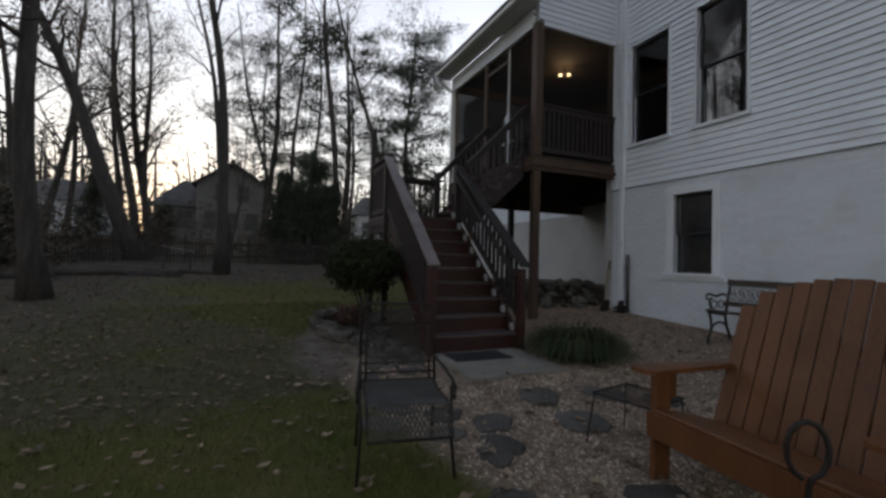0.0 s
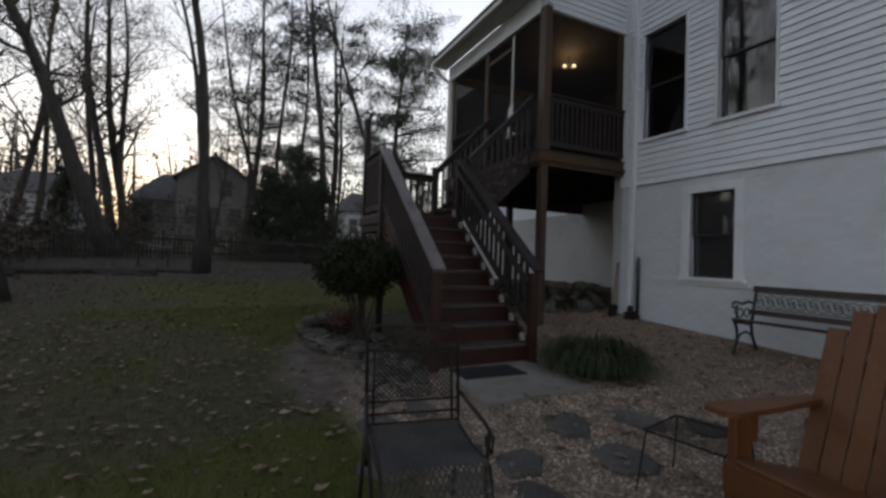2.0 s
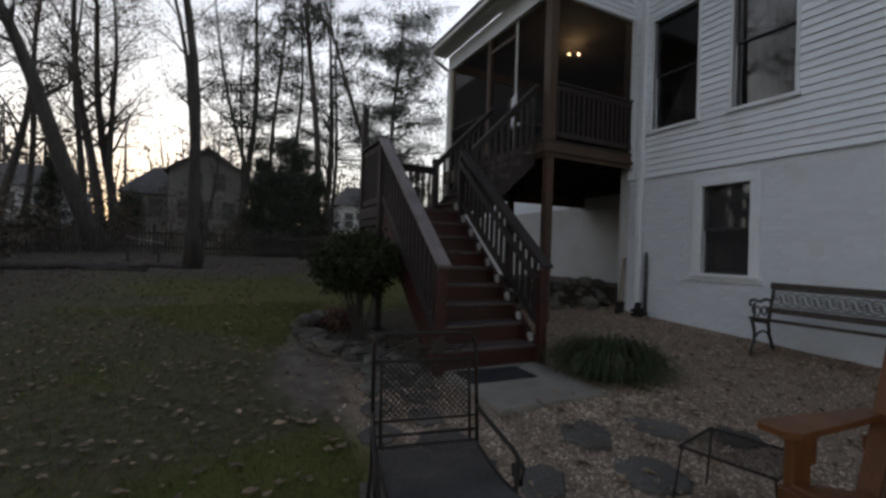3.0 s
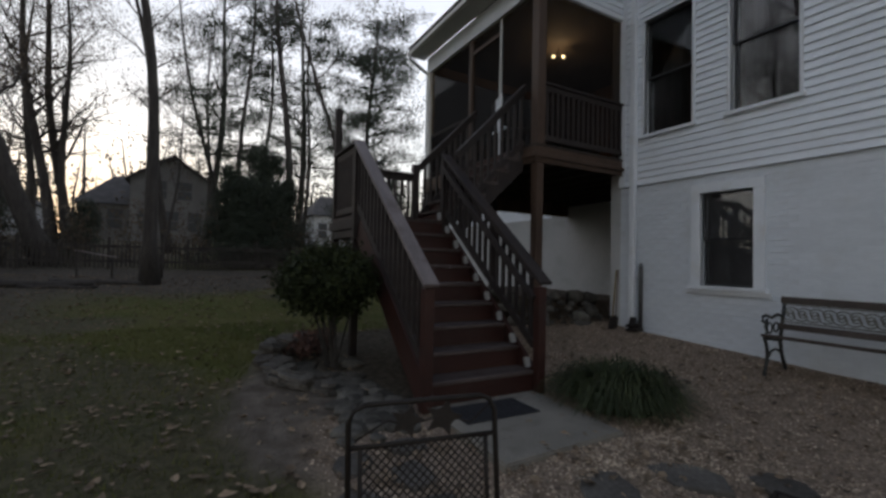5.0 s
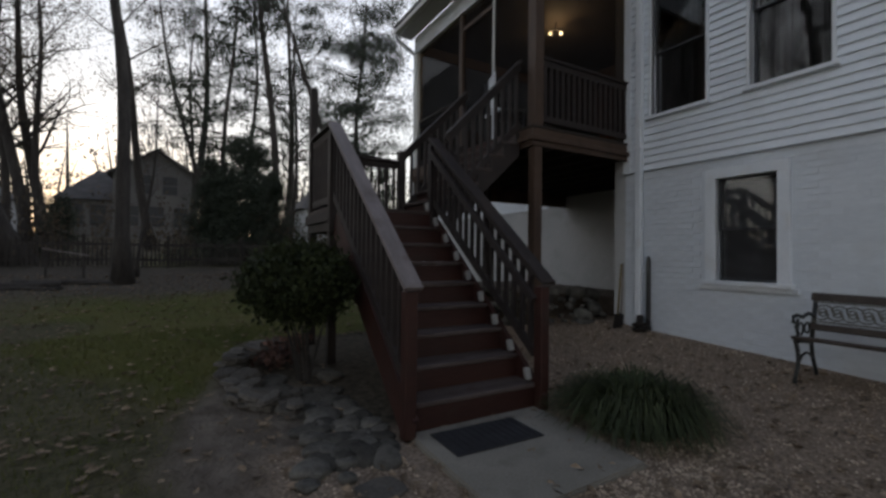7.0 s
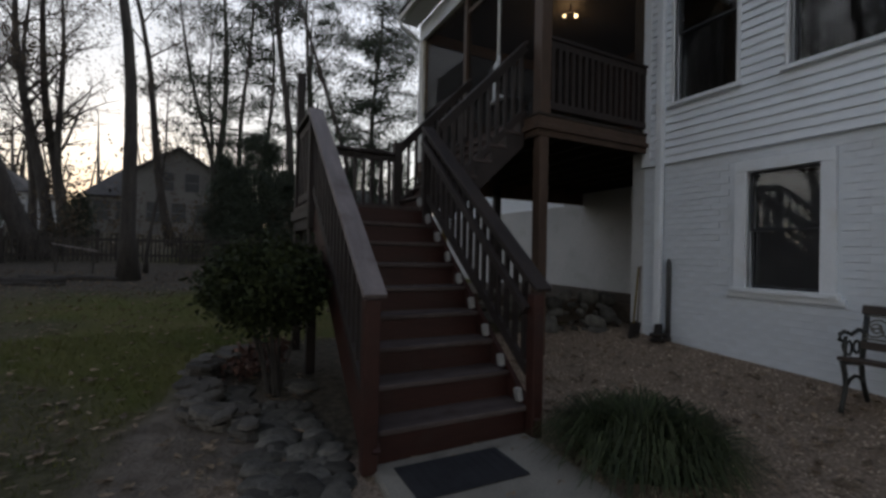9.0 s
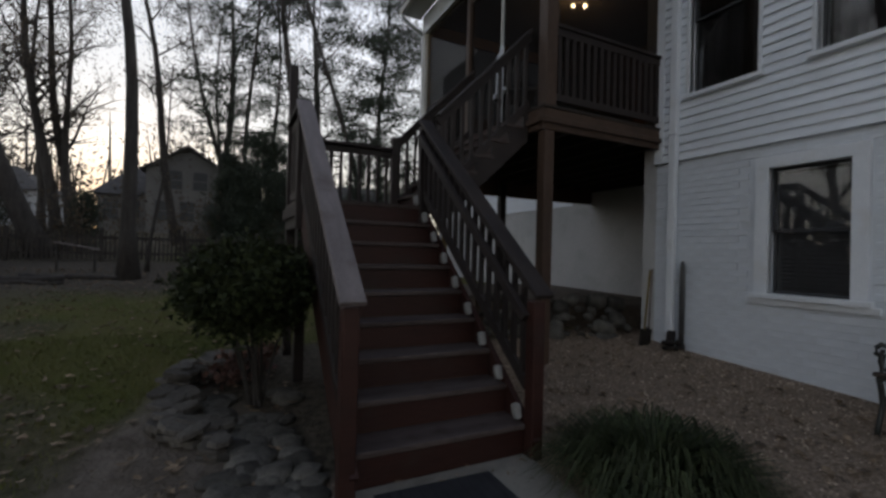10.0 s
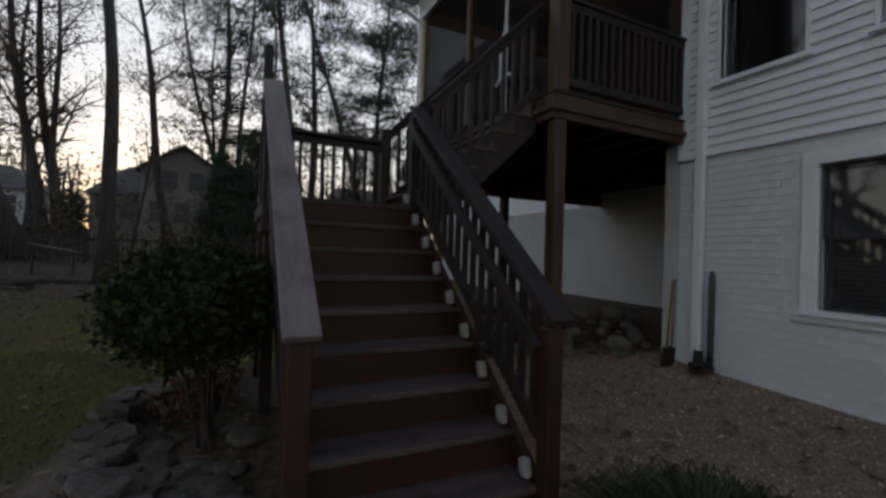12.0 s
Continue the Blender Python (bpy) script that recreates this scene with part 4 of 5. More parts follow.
def rubble():
    o = thing("stone_bank", Matrix.Translation((3.6, 2.0, 0.2)), "rough bank of stacked field stones under the porch", "stone wall")
    rng = random.Random(31)
    a, b = Vector((4.24, 1.78)), Vector((2.40, 2.95))
    side = Vector((0.51, 0.86))
    for row in range(5):
        n = 12 - row
        for i in range(n):
            p = a.lerp(b, (i + 0.5 + rng.uniform(-.45, .45)) / n) + side * (row * 0.11 + rng.uniform(-.03, .03))
            z = 0.27 + row * 0.105 + rng.uniform(-.02, .02)
            stone(o, (p.x - 3.6, p.y - 2.0, z - 0.2), rng.choice((.12, .16, .2, .28, .36)) * rng.uniform(.8, 1.15), rng.uniform(0, 6), (rng.uniform(-.6, .6), rng.uniform(-.6, .6)), rng.uniform(.5, 1.1))
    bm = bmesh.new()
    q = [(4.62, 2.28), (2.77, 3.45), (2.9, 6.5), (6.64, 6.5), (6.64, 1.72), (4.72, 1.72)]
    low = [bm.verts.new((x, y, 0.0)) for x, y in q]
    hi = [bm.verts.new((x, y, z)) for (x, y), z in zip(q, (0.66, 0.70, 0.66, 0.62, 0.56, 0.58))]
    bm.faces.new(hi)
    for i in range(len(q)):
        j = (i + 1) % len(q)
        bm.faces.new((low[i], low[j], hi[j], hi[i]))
    tagged(part("ground_bank", bm, SOIL), "bare soil under the porch, its shade put into the colour", "ground", kind="structure")


rubble()

# ---- slab, mat, flagstones, edging ----
bm = bmesh.new()
q = [(-0.08, -1.19), (1.10, -1.14), (1.20, 0.02), (-0.05, 0.0)]
lo = [bm.verts.new((x, y, -0.25)) for x, y in q]
hi = [bm.verts.new((x, y, 0.0)) for x, y in q]
bm.faces.new(hi); bm.faces.new(lo[::-1])
for i in range(4):
    bm.faces.new((lo[i], lo[(i + 1) % 4], hi[(i + 1) % 4], hi[i]))
bmesh.ops.bevel(bm, geom=[ed for ed in bm.edges if min(v.co.z for v in ed.verts) > -0.01], offset=0.012, segments=2, affect="EDGES")
slab = tagged(part("pavement_slab", bm, CONCRETE), "worn concrete slab at the foot of the stairs", "slab", kind="structure")

RUBBER = material("black_rubber_mat", (0.012, 0.012, 0.014), (0.026, 0.026, 0.03), 0.8, 6, 120, 0.6, 0.004)
mat_o = thing("door_mat", pose(0.44, -0.315, 0.001, 0, 0, -1), "dark rubber door mat lying on the slab", "mat")
bm = bmesh.new(); box(bm, -0.37, 0.37, -0.20, 0.20, 0, 0.012, 0.005); part("mat_base", bm, RUBBER, mat_o)
for i in range(12):
    x = -0.33 + i * 0.06
    bm = bmesh.new(); box(bm, x - 0.02, x + 0.02, -0.175, 0.175, 0.0125, 0.017, 0.002); part("rib", bm, RUBBER, mat_o)


def flag_mesh(seed, r, thick=0.045):
    rng = random.Random(seed)
    bm = bmesh.new()
    n = rng.choice((6, 7, 8))
    ang = sorted((i + rng.uniform(-.25, .25)) * math.tau / n for i in range(n))
    ring = [(math.cos(a) * r * rng.uniform(.8, 1.15), math.sin(a) * r * rng.uniform(.65, .95)) for a in ang]
    lo = [bm.verts.new((x * 1.02, y * 1.02, -thick)) for x, y in ring]
    hi = [bm.verts.new((x, y, rng.uniform(-.003, .004))) for x, y in ring]
    bm.faces.new(hi); bm.faces.new(lo[::-1])
    for i in range(n):
        bm.faces.new((lo[i], lo[(i + 1) % n], hi[(i + 1) % n], hi[i]))
    bmesh.ops.bevel(bm, geom=[ed for ed in bm.edges if min(v.co.z for v in ed.verts) > -0.02], offset=0.008, segments=1, affect="EDGES")
    return bm


flags = thing("pavement_flags", Matrix.Translation((0, -1.8, 0)), "irregular grey flagstones set in pea gravel", "paving", kind="structure")
rng = random.Random(12)
for i, (x, y, r) in enumerate(((0.38, -1.60, .27), (1.02, -1.70, .24), (0.40, -2.15, .27), (-0.34, -1.97, .21), (-0.62, -1.72, .20), (-0.46, -2.32, .17), (-0.62, -2.52, .14), (-0.80, -2.12, .17),
                               (-0.62, -1.32, .20), (-0.96, -1.48, .20), (-1.02, -1.06, .19), (-0.60, -0.92, .19), (-0.90, -0.62, .18), (-0.46, -0.55, .16), (-1.18, -1.82, .2), (0.10, -3.15, .22), (-0.75, -2.95, .17), (1.45, -2.05, .2))):
    z = ground_z(x, y) + 0.022
    p = part("flagstone", flag_mesh(i + 40, r), SLATE, flags)
    p.location = (x, y + 1.8, z); p.rotation_euler = (rng.uniform(-.03, .03), rng.uniform(-.03, .03), rng.uniform(0, 6))

edging = thing("stone_edging", Matrix.Translation((-0.7, 1.2, 0)), "low dry-laid edging and cobbles of flat grey stones around the shrub", "stone edging")
for i in range(30):
    f = i / 29
    a = radians(95 + 150 * f)
    wob = rng.uniform(.86, 1.1)
    x, y = -0.40 + 0.70 * wob * math.cos(a), 1.72 + 0.95 * wob * math.sin(a)
    for lay in range(5 if f < 0.45 else 3):
        z = ground_z(x, y) + 0.02 + lay * 0.042
        p = part("flat_stone", flag_mesh(i * 3 + lay, rng.uniform(.08, .15), 0.034), SLATE, edging)
        p.location = (x + rng.uniform(-.05, .05) + 0.7, y + rng.uniform(-.05, .05) - 1.2, z + 0.02)
        p.rotation_euler = (rng.uniform(-.18, .18), rng.uniform(-.18, .18), rng.uniform(0, 6))
for i in range(150):
    x, y = rng.uniform(-0.98, -0.16), rng.uniform(-0.35, 1.75)
    if x < -0.80 + 0.1 * math.sin(y * 3) or (x + 0.46) ** 2 + (y - 1.56) ** 2 < 0.05:
        continue
    stone(edging, (x + 0.7, y - 1.2, ground_z(x, y) + 0.012), rng.uniform(.15, .31), rng.uniform(0, 6), (rng.uniform(-.2, .2), rng.uniform(-.2, .2)), rng.uniform(.42, .60))


# ---- shrubs ----
def shrub():
    o = thing("shrub", Matrix.Translation((-0.46, 1.56, ground_z(-0.46, 1.56))), "round dark evergreen shrub on thin stems beside the stairs", "shrub")
    rng = random.Random(8)
    bm = bmesh.new()
    places = []
    for i in range(26):
        a = rng.uniform(0, math.tau)
        rr = math.sqrt(rng.random())
        tip = Vector((0.46 * rr * math.cos(a) - 0.05, 0.58 * rr * math.sin(a), 1.00 + 0.32 * rng.uniform(-1, 1) * math.sqrt(1.02 - rr * rr)))
        foot = Vector((rng.uniform(-.07, .07), rng.uniform(-.07, .07), -0.05))
        mid = foot.lerp(tip, 0.5) * 0.75 + Vector((0, 0, 0.16))
        sb = bmesh.new(); tube(sb, (foot, mid, tip), [0.016, 0.011, 0.004], 5)
        if i % 3 == 0:
            part("stem", sb, BARK, o)
        else:
            sb.free()
        for _ in range(30):
            d = Vector((rng.gauss(0, 1), rng.gauss(0, 1), rng.gauss(0, 1))).normalized()
            k = rng.uniform(.78, 1.06) + 0.10 * noise.noise(d * 3)
            places.append((Vector((-0.06 + 0.50 * d.x * k, 0.70 * d.y * k, 1.00 + 0.34 * d.z * k)), 1))
        places.append((tip, 1)); places.append((mid.lerp(tip, .6), 1))
    bm.free()
    v, f = leaf_cloud(5, places, 13, 0.055, 0.030)
    raw("crown", v, f, SHRUBMAT, o)


shrub()
REDLEAF = material("red_brown_leaf", (0.060, 0.030, 0.024), (0.16, 0.085, 0.065), 0.7, 6, 30, 0, 0, per_piece=0.4)


def bedding_plant(x, y, r, seed):
    o = thing("bedding_plant", Matrix.Translation((x, y, ground_z(x, y))), "low withered red-brown plant in the stone-edged bed", "plant", "withered plants in the bed")
    rng = random.Random(seed)
    places = []
    for _ in range(9):
        a, k = rng.uniform(0, math.tau), r * math.sqrt(rng.random())
        tip = Vector((k * math.cos(a), k * math.sin(a), rng.uniform(.10, .26)))
        bm = bmesh.new(); tube(bm, ((tip.x * .3, tip.y * .3, -0.03), tip), [0.006, 0.003], 4); part("stem", bm, BARK, o)
        places.append((tip, 1)); places.append((tip * 0.8, 1))
    v, f = leaf_cloud(seed, places, 12, 0.05, 0.038)
    raw("foliage", v, f, REDLEAF, o)


bedding_plant(-0.66, 2.12, 0.22, 31)
bedding_plant(-0.40, 2.40, 0.20, 32)
BLADE = material("strappy_leaf", (0.014, 0.022, 0.008), (0.050, 0.064, 0.026), 0.6, 5, 30, 0, 0, spec=0.25, per_piece=0.35, stain=(0.075, 0.07, 0.04))


def clump():
    cx, cy = 1.66, -0.64
    o = thing("grass_clump", Matrix.Translation((cx, cy, ground_z(cx, cy))), "dense arching clump of dark strappy grass", "plant")
    rng = random.Random(15)
    v, f = [], []
    for i in range(1900):
        a = rng.uniform(0, math.tau)
        r0 = 0.36 * math.sqrt(rng.random())
        b = a + rng.uniform(-.9, .9)
        ln, h = rng.uniform(.15, .50), rng.uniform(.20, .46) * (1 - 0.35 * r0 / 0.3)
        base = Vector((r0 * math.cos(a) * 1.05, r0 * math.sin(a), -0.02))
        side = Vector((-math.sin(b), math.cos(b), 0)) * rng.uniform(.006, .011)
        k = len(v)
        for t in (0, .4, .75, 1):
            p = base + Vector((math.cos(b), math.sin(b), 0)) * ln * t * (0.5 + 0.5 * t) + Vector((0, 0, h * (1 - (1 - t * 1.35) ** 2 * (1 if t < .74 else 1.6)))) if t < 0.99 else base + Vector((math.cos(b), math.sin(b), 0)) * ln + Vector((0, 0, h * rng.uniform(.25, .6)))
            wd = 1 - 0.85 * t
            v += [tuple(p + side * wd), tuple(p - side * wd)]
        for j in range(3):
            f.append((k + 2 * j, k + 2 * j + 1, k + 2 * j + 3, k + 2 * j + 2))
    raw("foliage", v, f, BLADE, o)
    bm = bmesh.new(); bmesh.ops.create_icosphere(bm, subdivisions=2, radius=0.16, matrix=Matrix.Diagonal((1.4, 1.3, 0.5, 1)))
    part("crown_base", bm, SOIL, o)


clump()

# ---- the wooden settee ----
CEDAR = material("orange_stained_cedar", (0.085, 0.030, 0.0085), (0.145, 0.056, 0.017), 0.5, 2.0, 26, 0.35, 0.004, (3, 3, 0.35), spec=0.4, per_piece=0.12, stain=(0.15, 0.06, 0.024))


def settee():
    o = thing("adirondack_settee", pose(0.24, -2.94, ground_z(0.3, -3.2), 0, 0, -95), "orange-stained wooden two-seat garden settee with a tall arched slat back", "settee")
    W = 1.24       # along +x; the sitter faces -y, the back rises towards +y
    H0 = 0.10

    def bx(nm, b, bevel=0.008, label=""):
        return box_part(nm, b, CEDAR, o, bevel, label)
    for x in (0.0, W - 0.045):
        bx("front_leg", (x, x + 0.045, 0.0, 0.13, 0, 0.67))
        bm = bmesh.new(); beam(bm, (x + 0.07 if x < .5 else x - 0.025, 0.02, 0.36), (x + 0.07 if x < .5 else x - 0.025, 0.95, 0.07), 0.036, 0.14, bevel=0.005); part("side_rail", bm, CEDAR, o)
    bx("front_apron", (-0.005, W + 0.005, -0.026, -0.002, 0.27, 0.43))
    for i in range(6):
        y = -0.03 + i * 0.095
        bx("seat_slat", (0.05, W - 0.05, y, y + 0.088, 0.432 - i * 0.024, 0.456 - i * 0.024), 0.006)
    n = 12
    for i in range(n):
        x = 0.02 + i * (W - 0.04) / n
        c = (i + 0.5) / n * 2 - 1
        top = 1.10 + 0.19 * (1 - c * c) if abs(c) < 0.85 else 1.08
        bm = bmesh.new()
        beam(bm, (x + (W - 0.04) / n / 2, 0.50, 0.28), (x + (W - 0.04) / n / 2, 0.50 + 0.30 * (top - 0.28) / 0.9, top), (W - 0.04) / n - 0.008, 0.022, (0, 1, 0), 0.005)
        part("back_slat", bm, CEDAR, o)
    bx("back_brace", (0.0, W, 0.60, 0.64, 0.50, 0.58))
    bx("back_brace", (0.02, W - 0.02, 0.72, 0.75, 0.86, 0.93))
    for s in (0, 1):
        bm = bmesh.new()
        ring = [(-0.09, -0.07), (-0.06, -0.11), (0.05, -0.11), (0.09, -0.06), (0.08, 0.18), (0.05, 0.66), (-0.03, 0.66), (-0.07, 0.20)]
        ox = 0.02 if s == 0 else W - 0.02
        k = 1 if s == 0 else -1
        lo = [bm.verts.new((ox + k * a, b, 0.672)) for a, b in ring]
        hi = [bm.verts.new((ox + k * a, b, 0.700)) for a, b in ring]
        bm.faces.new(lo); bm.faces.new(hi)
        for i in range(len(ring)):
            j = (i + 1) % len(ring)
            bm.faces.new((lo[i], lo[j], hi[j], hi[i]))
        part("armrest", bm, CEDAR, o)
        bx("arm_bracket", (ox - 0.014, ox + 0.014, 0.131, 0.19, 0.50, 0.67))
    return o


settee()


# ---- the cast-iron bench ----
IRON = material("painted_cast_iron", (0.012, 0.014, 0.013), (0.03, 0.033, 0.03), 0.5, 5, 70, 0.4, 0.003, spec=0.5)
BENCHWOOD = material("weathered_bench_slat", (0.030, 0.022, 0.017), (0.062, 0.046, 0.036), 0.6, 2, 30, 0.4, 0.003, (3, 0.4, 3))
VERDIGRIS = material("cast_panel_paint", (0.10, 0.10, 0.085), (0.20, 0.19, 0.16), 0.6, 5, 60, 0.4, 0.003)


def bench():
    L = 1.30
    o = thing("garden_bench", pose(3.60, -0.94, ground_z(3.8, -1.0), 0, 0, -90) @ Matrix.Diagonal((1.03, 1.0, 1.09, 1)), "cast-iron and wood garden bench with a scrolled back panel", "bench")
    # local: +x along the bench (away from the stairs), the sitter faces -y, the back is at +y
    for x in (0.03, L - 0.03):
        e = thing("bench_end", Matrix.Identity(4), "", ""); e.parent = o
        def rod(nm, pts, r):
            bm = bmesh.new(); tube(bm, [(x, a, b) for a, b in pts], r, 6); part(nm, bm, IRON, e, smooth=True)
        rod("front_leg", [(-0.02, 0.0), (0.00, 0.06), (0.05, 0.16), (0.04, 0.28), (0.0, 0.36)], 0.018)
        rod("back_leg", [(0.47, 0.0), (0.43, 0.07), (0.36, 0.20), (0.33, 0.34)], 0.018)
        rod("brace", [(0.05, 0.17), (0.12, 0.23), (0.22, 0.25), (0.30, 0.23), (0.36, 0.19)], 0.013)
        rod("seat_rail", [(-0.02, 0.37), (0.12, 0.36), (0.34, 0.33)], 0.017)
        rod("back_upright", [(0.33, 0.32), (0.38, 0.50), (0.45, 0.77)], 0.019)
        rod("arm", [(0.39, 0.57), (0.28, 0.60), (0.14, 0.57), (0.02, 0.60), (-0.05, 0.585), (-0.06, 0.545), (-0.02, 0.535)], 0.016)
        rod("arm_support", [(-0.01, 0.38), (0.04, 0.43), (0.0, 0.49), (0.05, 0.56)], 0.013)
        rod("scroll", [(0.10 + 0.055 * math.cos(k * .7), 0.47 + 0.055 * math.sin(k * .7)) for k in range(10)], 0.009)
        rod("scroll", [(0.24 + 0.05 * math.cos(k * .7 + 2), 0.47 + 0.05 * math.sin(k * .7 + 2)) for k in range(10)], 0.009)
    for i in range(5):
        y = -0.03 + i * 0.078
        box_part("seat_slat", (0.0, L, y, y + 0.062, 0.385 - i * 0.009, 0.412 - i * 0.009), BENCHWOOD, o, 0.005)
    for z, w in ((0.745, 0.07), (0.475, 0.06)):
        y = 0.33 + (z - 0.33) * 0.27
        bm = bmesh.new(); beam(bm, (0, y - 0.012, z), (L, y - 0.012, z), 0.028, w, (0, 0.27, 1), 0.005); part("back_slat", bm, BENCHWOOD, o)
    p = thing("back_panel", Matrix.Identity(4), "", ""); p.parent = o
    def py(z):
        return 0.33 + (z - 0.33) * 0.27 - 0.012
    for k in range(11):
        cx = 0.10 + k * (L - 0.20) / 10
        for s in (-1, 1):
            pts = []
            for j in range(11):
                a = j * 0.62
                r = 0.075 * (1 - j * 0.075)
                z = 0.61 + s * (0.022 + r * 0.7 * math.sin(a))
                pts.append((cx + s * r * math.cos(a), py(z), z))
            sb = bmesh.new(); tube(sb, pts, 0.007, 4); part("scroll", sb, VERDIGRIS, p)
        sb = bmesh.new(); tube(sb, [(cx + 0.035 * math.cos(j * .785), py(.61 + .035 * math.sin(j * .785)), .61 + 0.035 * math.sin(j * .785)) for j in range(8)], 0.007, 4, True); part("ring", sb, VERDIGRIS, p)
    for z in (0.525, 0.70):
        bm = bmesh.new(); tube(bm, ((0.03, py(z), z), (L - 0.03, py(z), z)), 0.008, 5); part("panel_bar", bm, VERDIGRIS, p)


bench()


# ---- the low wire side table ----
def side_table():
    o = thing("side_table", pose(0.49, -2.62, ground_z(0.49, -2.62), 0, 0, 13), "low black metal side table with a mesh top on thin legs", "table")
    h = 0.375
    s = 0.22
    bm = bmesh.new(); tube(bm, [(-s, -s, h), (s, -s, h), (s, s, h), (-s, s, h)], 0.008, 6, True); part("rim", bm, DARKMETAL, o)
    bm = bmesh.new()
    for i in range(-13, 14):
        c = i * 0.033
        a, b = max(-s, -s + c), min(s, s + c)
        if a < b:
            beam(bm, (a, a - c, h), (b, b - c, h), 0.0035, 0.002)
            beam(bm, (a, c - a, h + 0.001), (b, c - b, h + 0.001), 0.0035, 0.002)
    part("mesh_top", bm, DARKMETAL, o)
    for sx in (-1, 1):
        for sy in (-1, 1):
            bm = bmesh.new(); tube(bm, ((sx * s * .95, sy * s * .95, h), (sx * s * 1.12, sy * s * 1.12, -0.01)), 0.006, 6); part("leg", bm, DARKMETAL, o)


side_table()


# ---- the wire mesh chair ----
MESHMETAL = material("weathered_mesh_metal", (0.040, 0.037, 0.034), (0.080, 0.074, 0.067), 0.6, 5, 60, 0.2, 0.002, spec=0.3)


def mesh_chair():
    o = thing("mesh_chair", pose(-1.19, -2.20, ground_z(-1.3, -2.4), 0, 0, -10), "rusty dark metal patio chair with expanded-mesh seat and leaf cutouts", "chair")
    # local: +x to its right side as seen from the front, it faces -y
    Z = 0.015 - ground_z(-1.3, -2.4)
    w = 0.238

    def rod(nm, pts, r, parent=o, closed=False):
        bm = bmesh.new(); tube(bm, pts, r, 6, closed); return part(nm, bm, DARKMETAL, parent, smooth=True)

    def bk(x, z):
        return (x, -0.06 + (z - 0.45) * 0.12, z)
    top = 0.83 + Z
    rod("back_frame", [bk(-w, 0.30 + Z), bk(-w, top - 0.05), bk(-w + 0.015, top - 0.015), bk(-w + 0.05, top), bk(w - 0.05, top), bk(w - 0.015, top - 0.015), bk(w, top - 0.05), bk(w, 0.30 + Z)], 0.009)
    for s in (-1, 1):
        rod("back_stile", [bk(s * (w - 0.035), 0.36 + Z), bk(s * (w - 0.035), top - 0.115)], 0.007)
    rod("cross_bar", [bk(-w, top - 0.12), bk(w, top - 0.12)], 0.008)
    rod("cross_bar", [bk(-w, 0.40 + Z), bk(w, 0.40 + Z)], 0.007)
    rod("cross_bar", [bk(-w, 0.46 + Z), bk(w, 0.46 + Z)], 0.006)

    def lattice(f, u0, u1, v0, v1, du, dv, wire=0.0032):
        bm = bmesh.new()
        v = v0
        j = 0
        while v < v1 - 1e-6:
            u = u0 + (du / 2 if j % 2 else 0)
            while u < u1 - 1e-6:
                for a, b in (((u, v), (u + du / 2, v + dv)), ((u + du / 2, v + dv), (min(u + du, u1), v))):
                    if a[0] >= u0 and b[0] <= u1 + 1e-6:
                        p, q = Vector(f(*a)), Vector(f(*b))
                        beam(bm, p, q, wire, wire, (0.1, 0.9, 0.35))
                u += du
            v += dv
            j += 1
        return bm
    part("back_mesh", lattice(bk, -w + 0.035, w - 0.035, 0.47 + Z, top - 0.125, 0.026, 0.013), DARKMETAL, o)

    def seat(x, t):
        z = 0.355 + Z - 0.03 * math.sin(t * 3.1) - (0.17 * max(0, t - 0.86) / 0.14) * (1 if t > .86 else 0)
        return (x, -0.07 - 0.53 * t, z)
    rod("seat_frame", [seat(-w + 0.01, t / 8) for t in range(9)] + [seat(w - 0.01, t / 8) for t in range(8, -1, -1)], 0.009, closed=True)
    part("seat_mesh", lattice(seat, -w + 0.015, w - 0.015, 0.0, 1.0, 0.026, 0.020, 0.0055), MESHMETAL, o)
    # leaves in the top panel
    for k, cx in enumerate((-0.06, 0.06)):
        bm = bmesh.new()
        ring = []
        for j in range(15):
            a = j / 15 * math.tau
            r = 0.036 * (1 + 0.45 * math.cos(5 * a)) * (1.12 if k else 1)
            ring.append((cx + r * math.cos(a) * 1.15, r * math.sin(a)))
        cz = top - 0.058
        fr = [bm.verts.new((x, bk(x, cz + z)[1] - 0.003, cz + z)) for x, z in ring]
        bb = [bm.verts.new((x, bk(x, cz + z)[1] + 0.003, cz + z)) for x, z in ring]
        bm.faces.new(fr); bm.faces.new(bb[::-1])
        for j in range(15):
            bm.faces.new((fr[j], fr[(j + 1) % 15], bb[(j + 1) % 15], bb[j]))
        part("leaf_cutout", bm, DARKMETAL, o)
    rod("vine", [bk(-w + 0.02, top - 0.10), bk(-0.12, top - 0.05), bk(-0.06, top - 0.07), bk(0.06, top - 0.05), bk(0.15, top - 0.08), bk(w - 0.02, top - 0.03)], 0.004)
    for s in (-1, 1):
        rod("arm", [bk(s * w, 0.50 + Z), (s * (w + 0.015), -0.20, 0.47 + Z), (s * (w + 0.03), -0.38, 0.44 + Z), (s * (w + 0.04), -0.45, 0.40 + Z), (s * (w + 0.035), -0.44, 0.34 + Z), (s * (w + 0.03), -0.39, 0.35 + Z), (s * (w + 0.03), -0.38, 0.39 + Z)], 0.010)
        rod("front_leg", [(s * (w + 0.03), -0.42, 0.42 + Z), (s * (w + 0.01), -0.44, 0.30), (s * (w + 0.03), -0.50, 0.0)], 0.010)
        rod("back_leg", [bk(s * w, 0.33 + Z), (s * (w + 0.01), 0.02, 0.0)], 0.010)


mesh_chair()

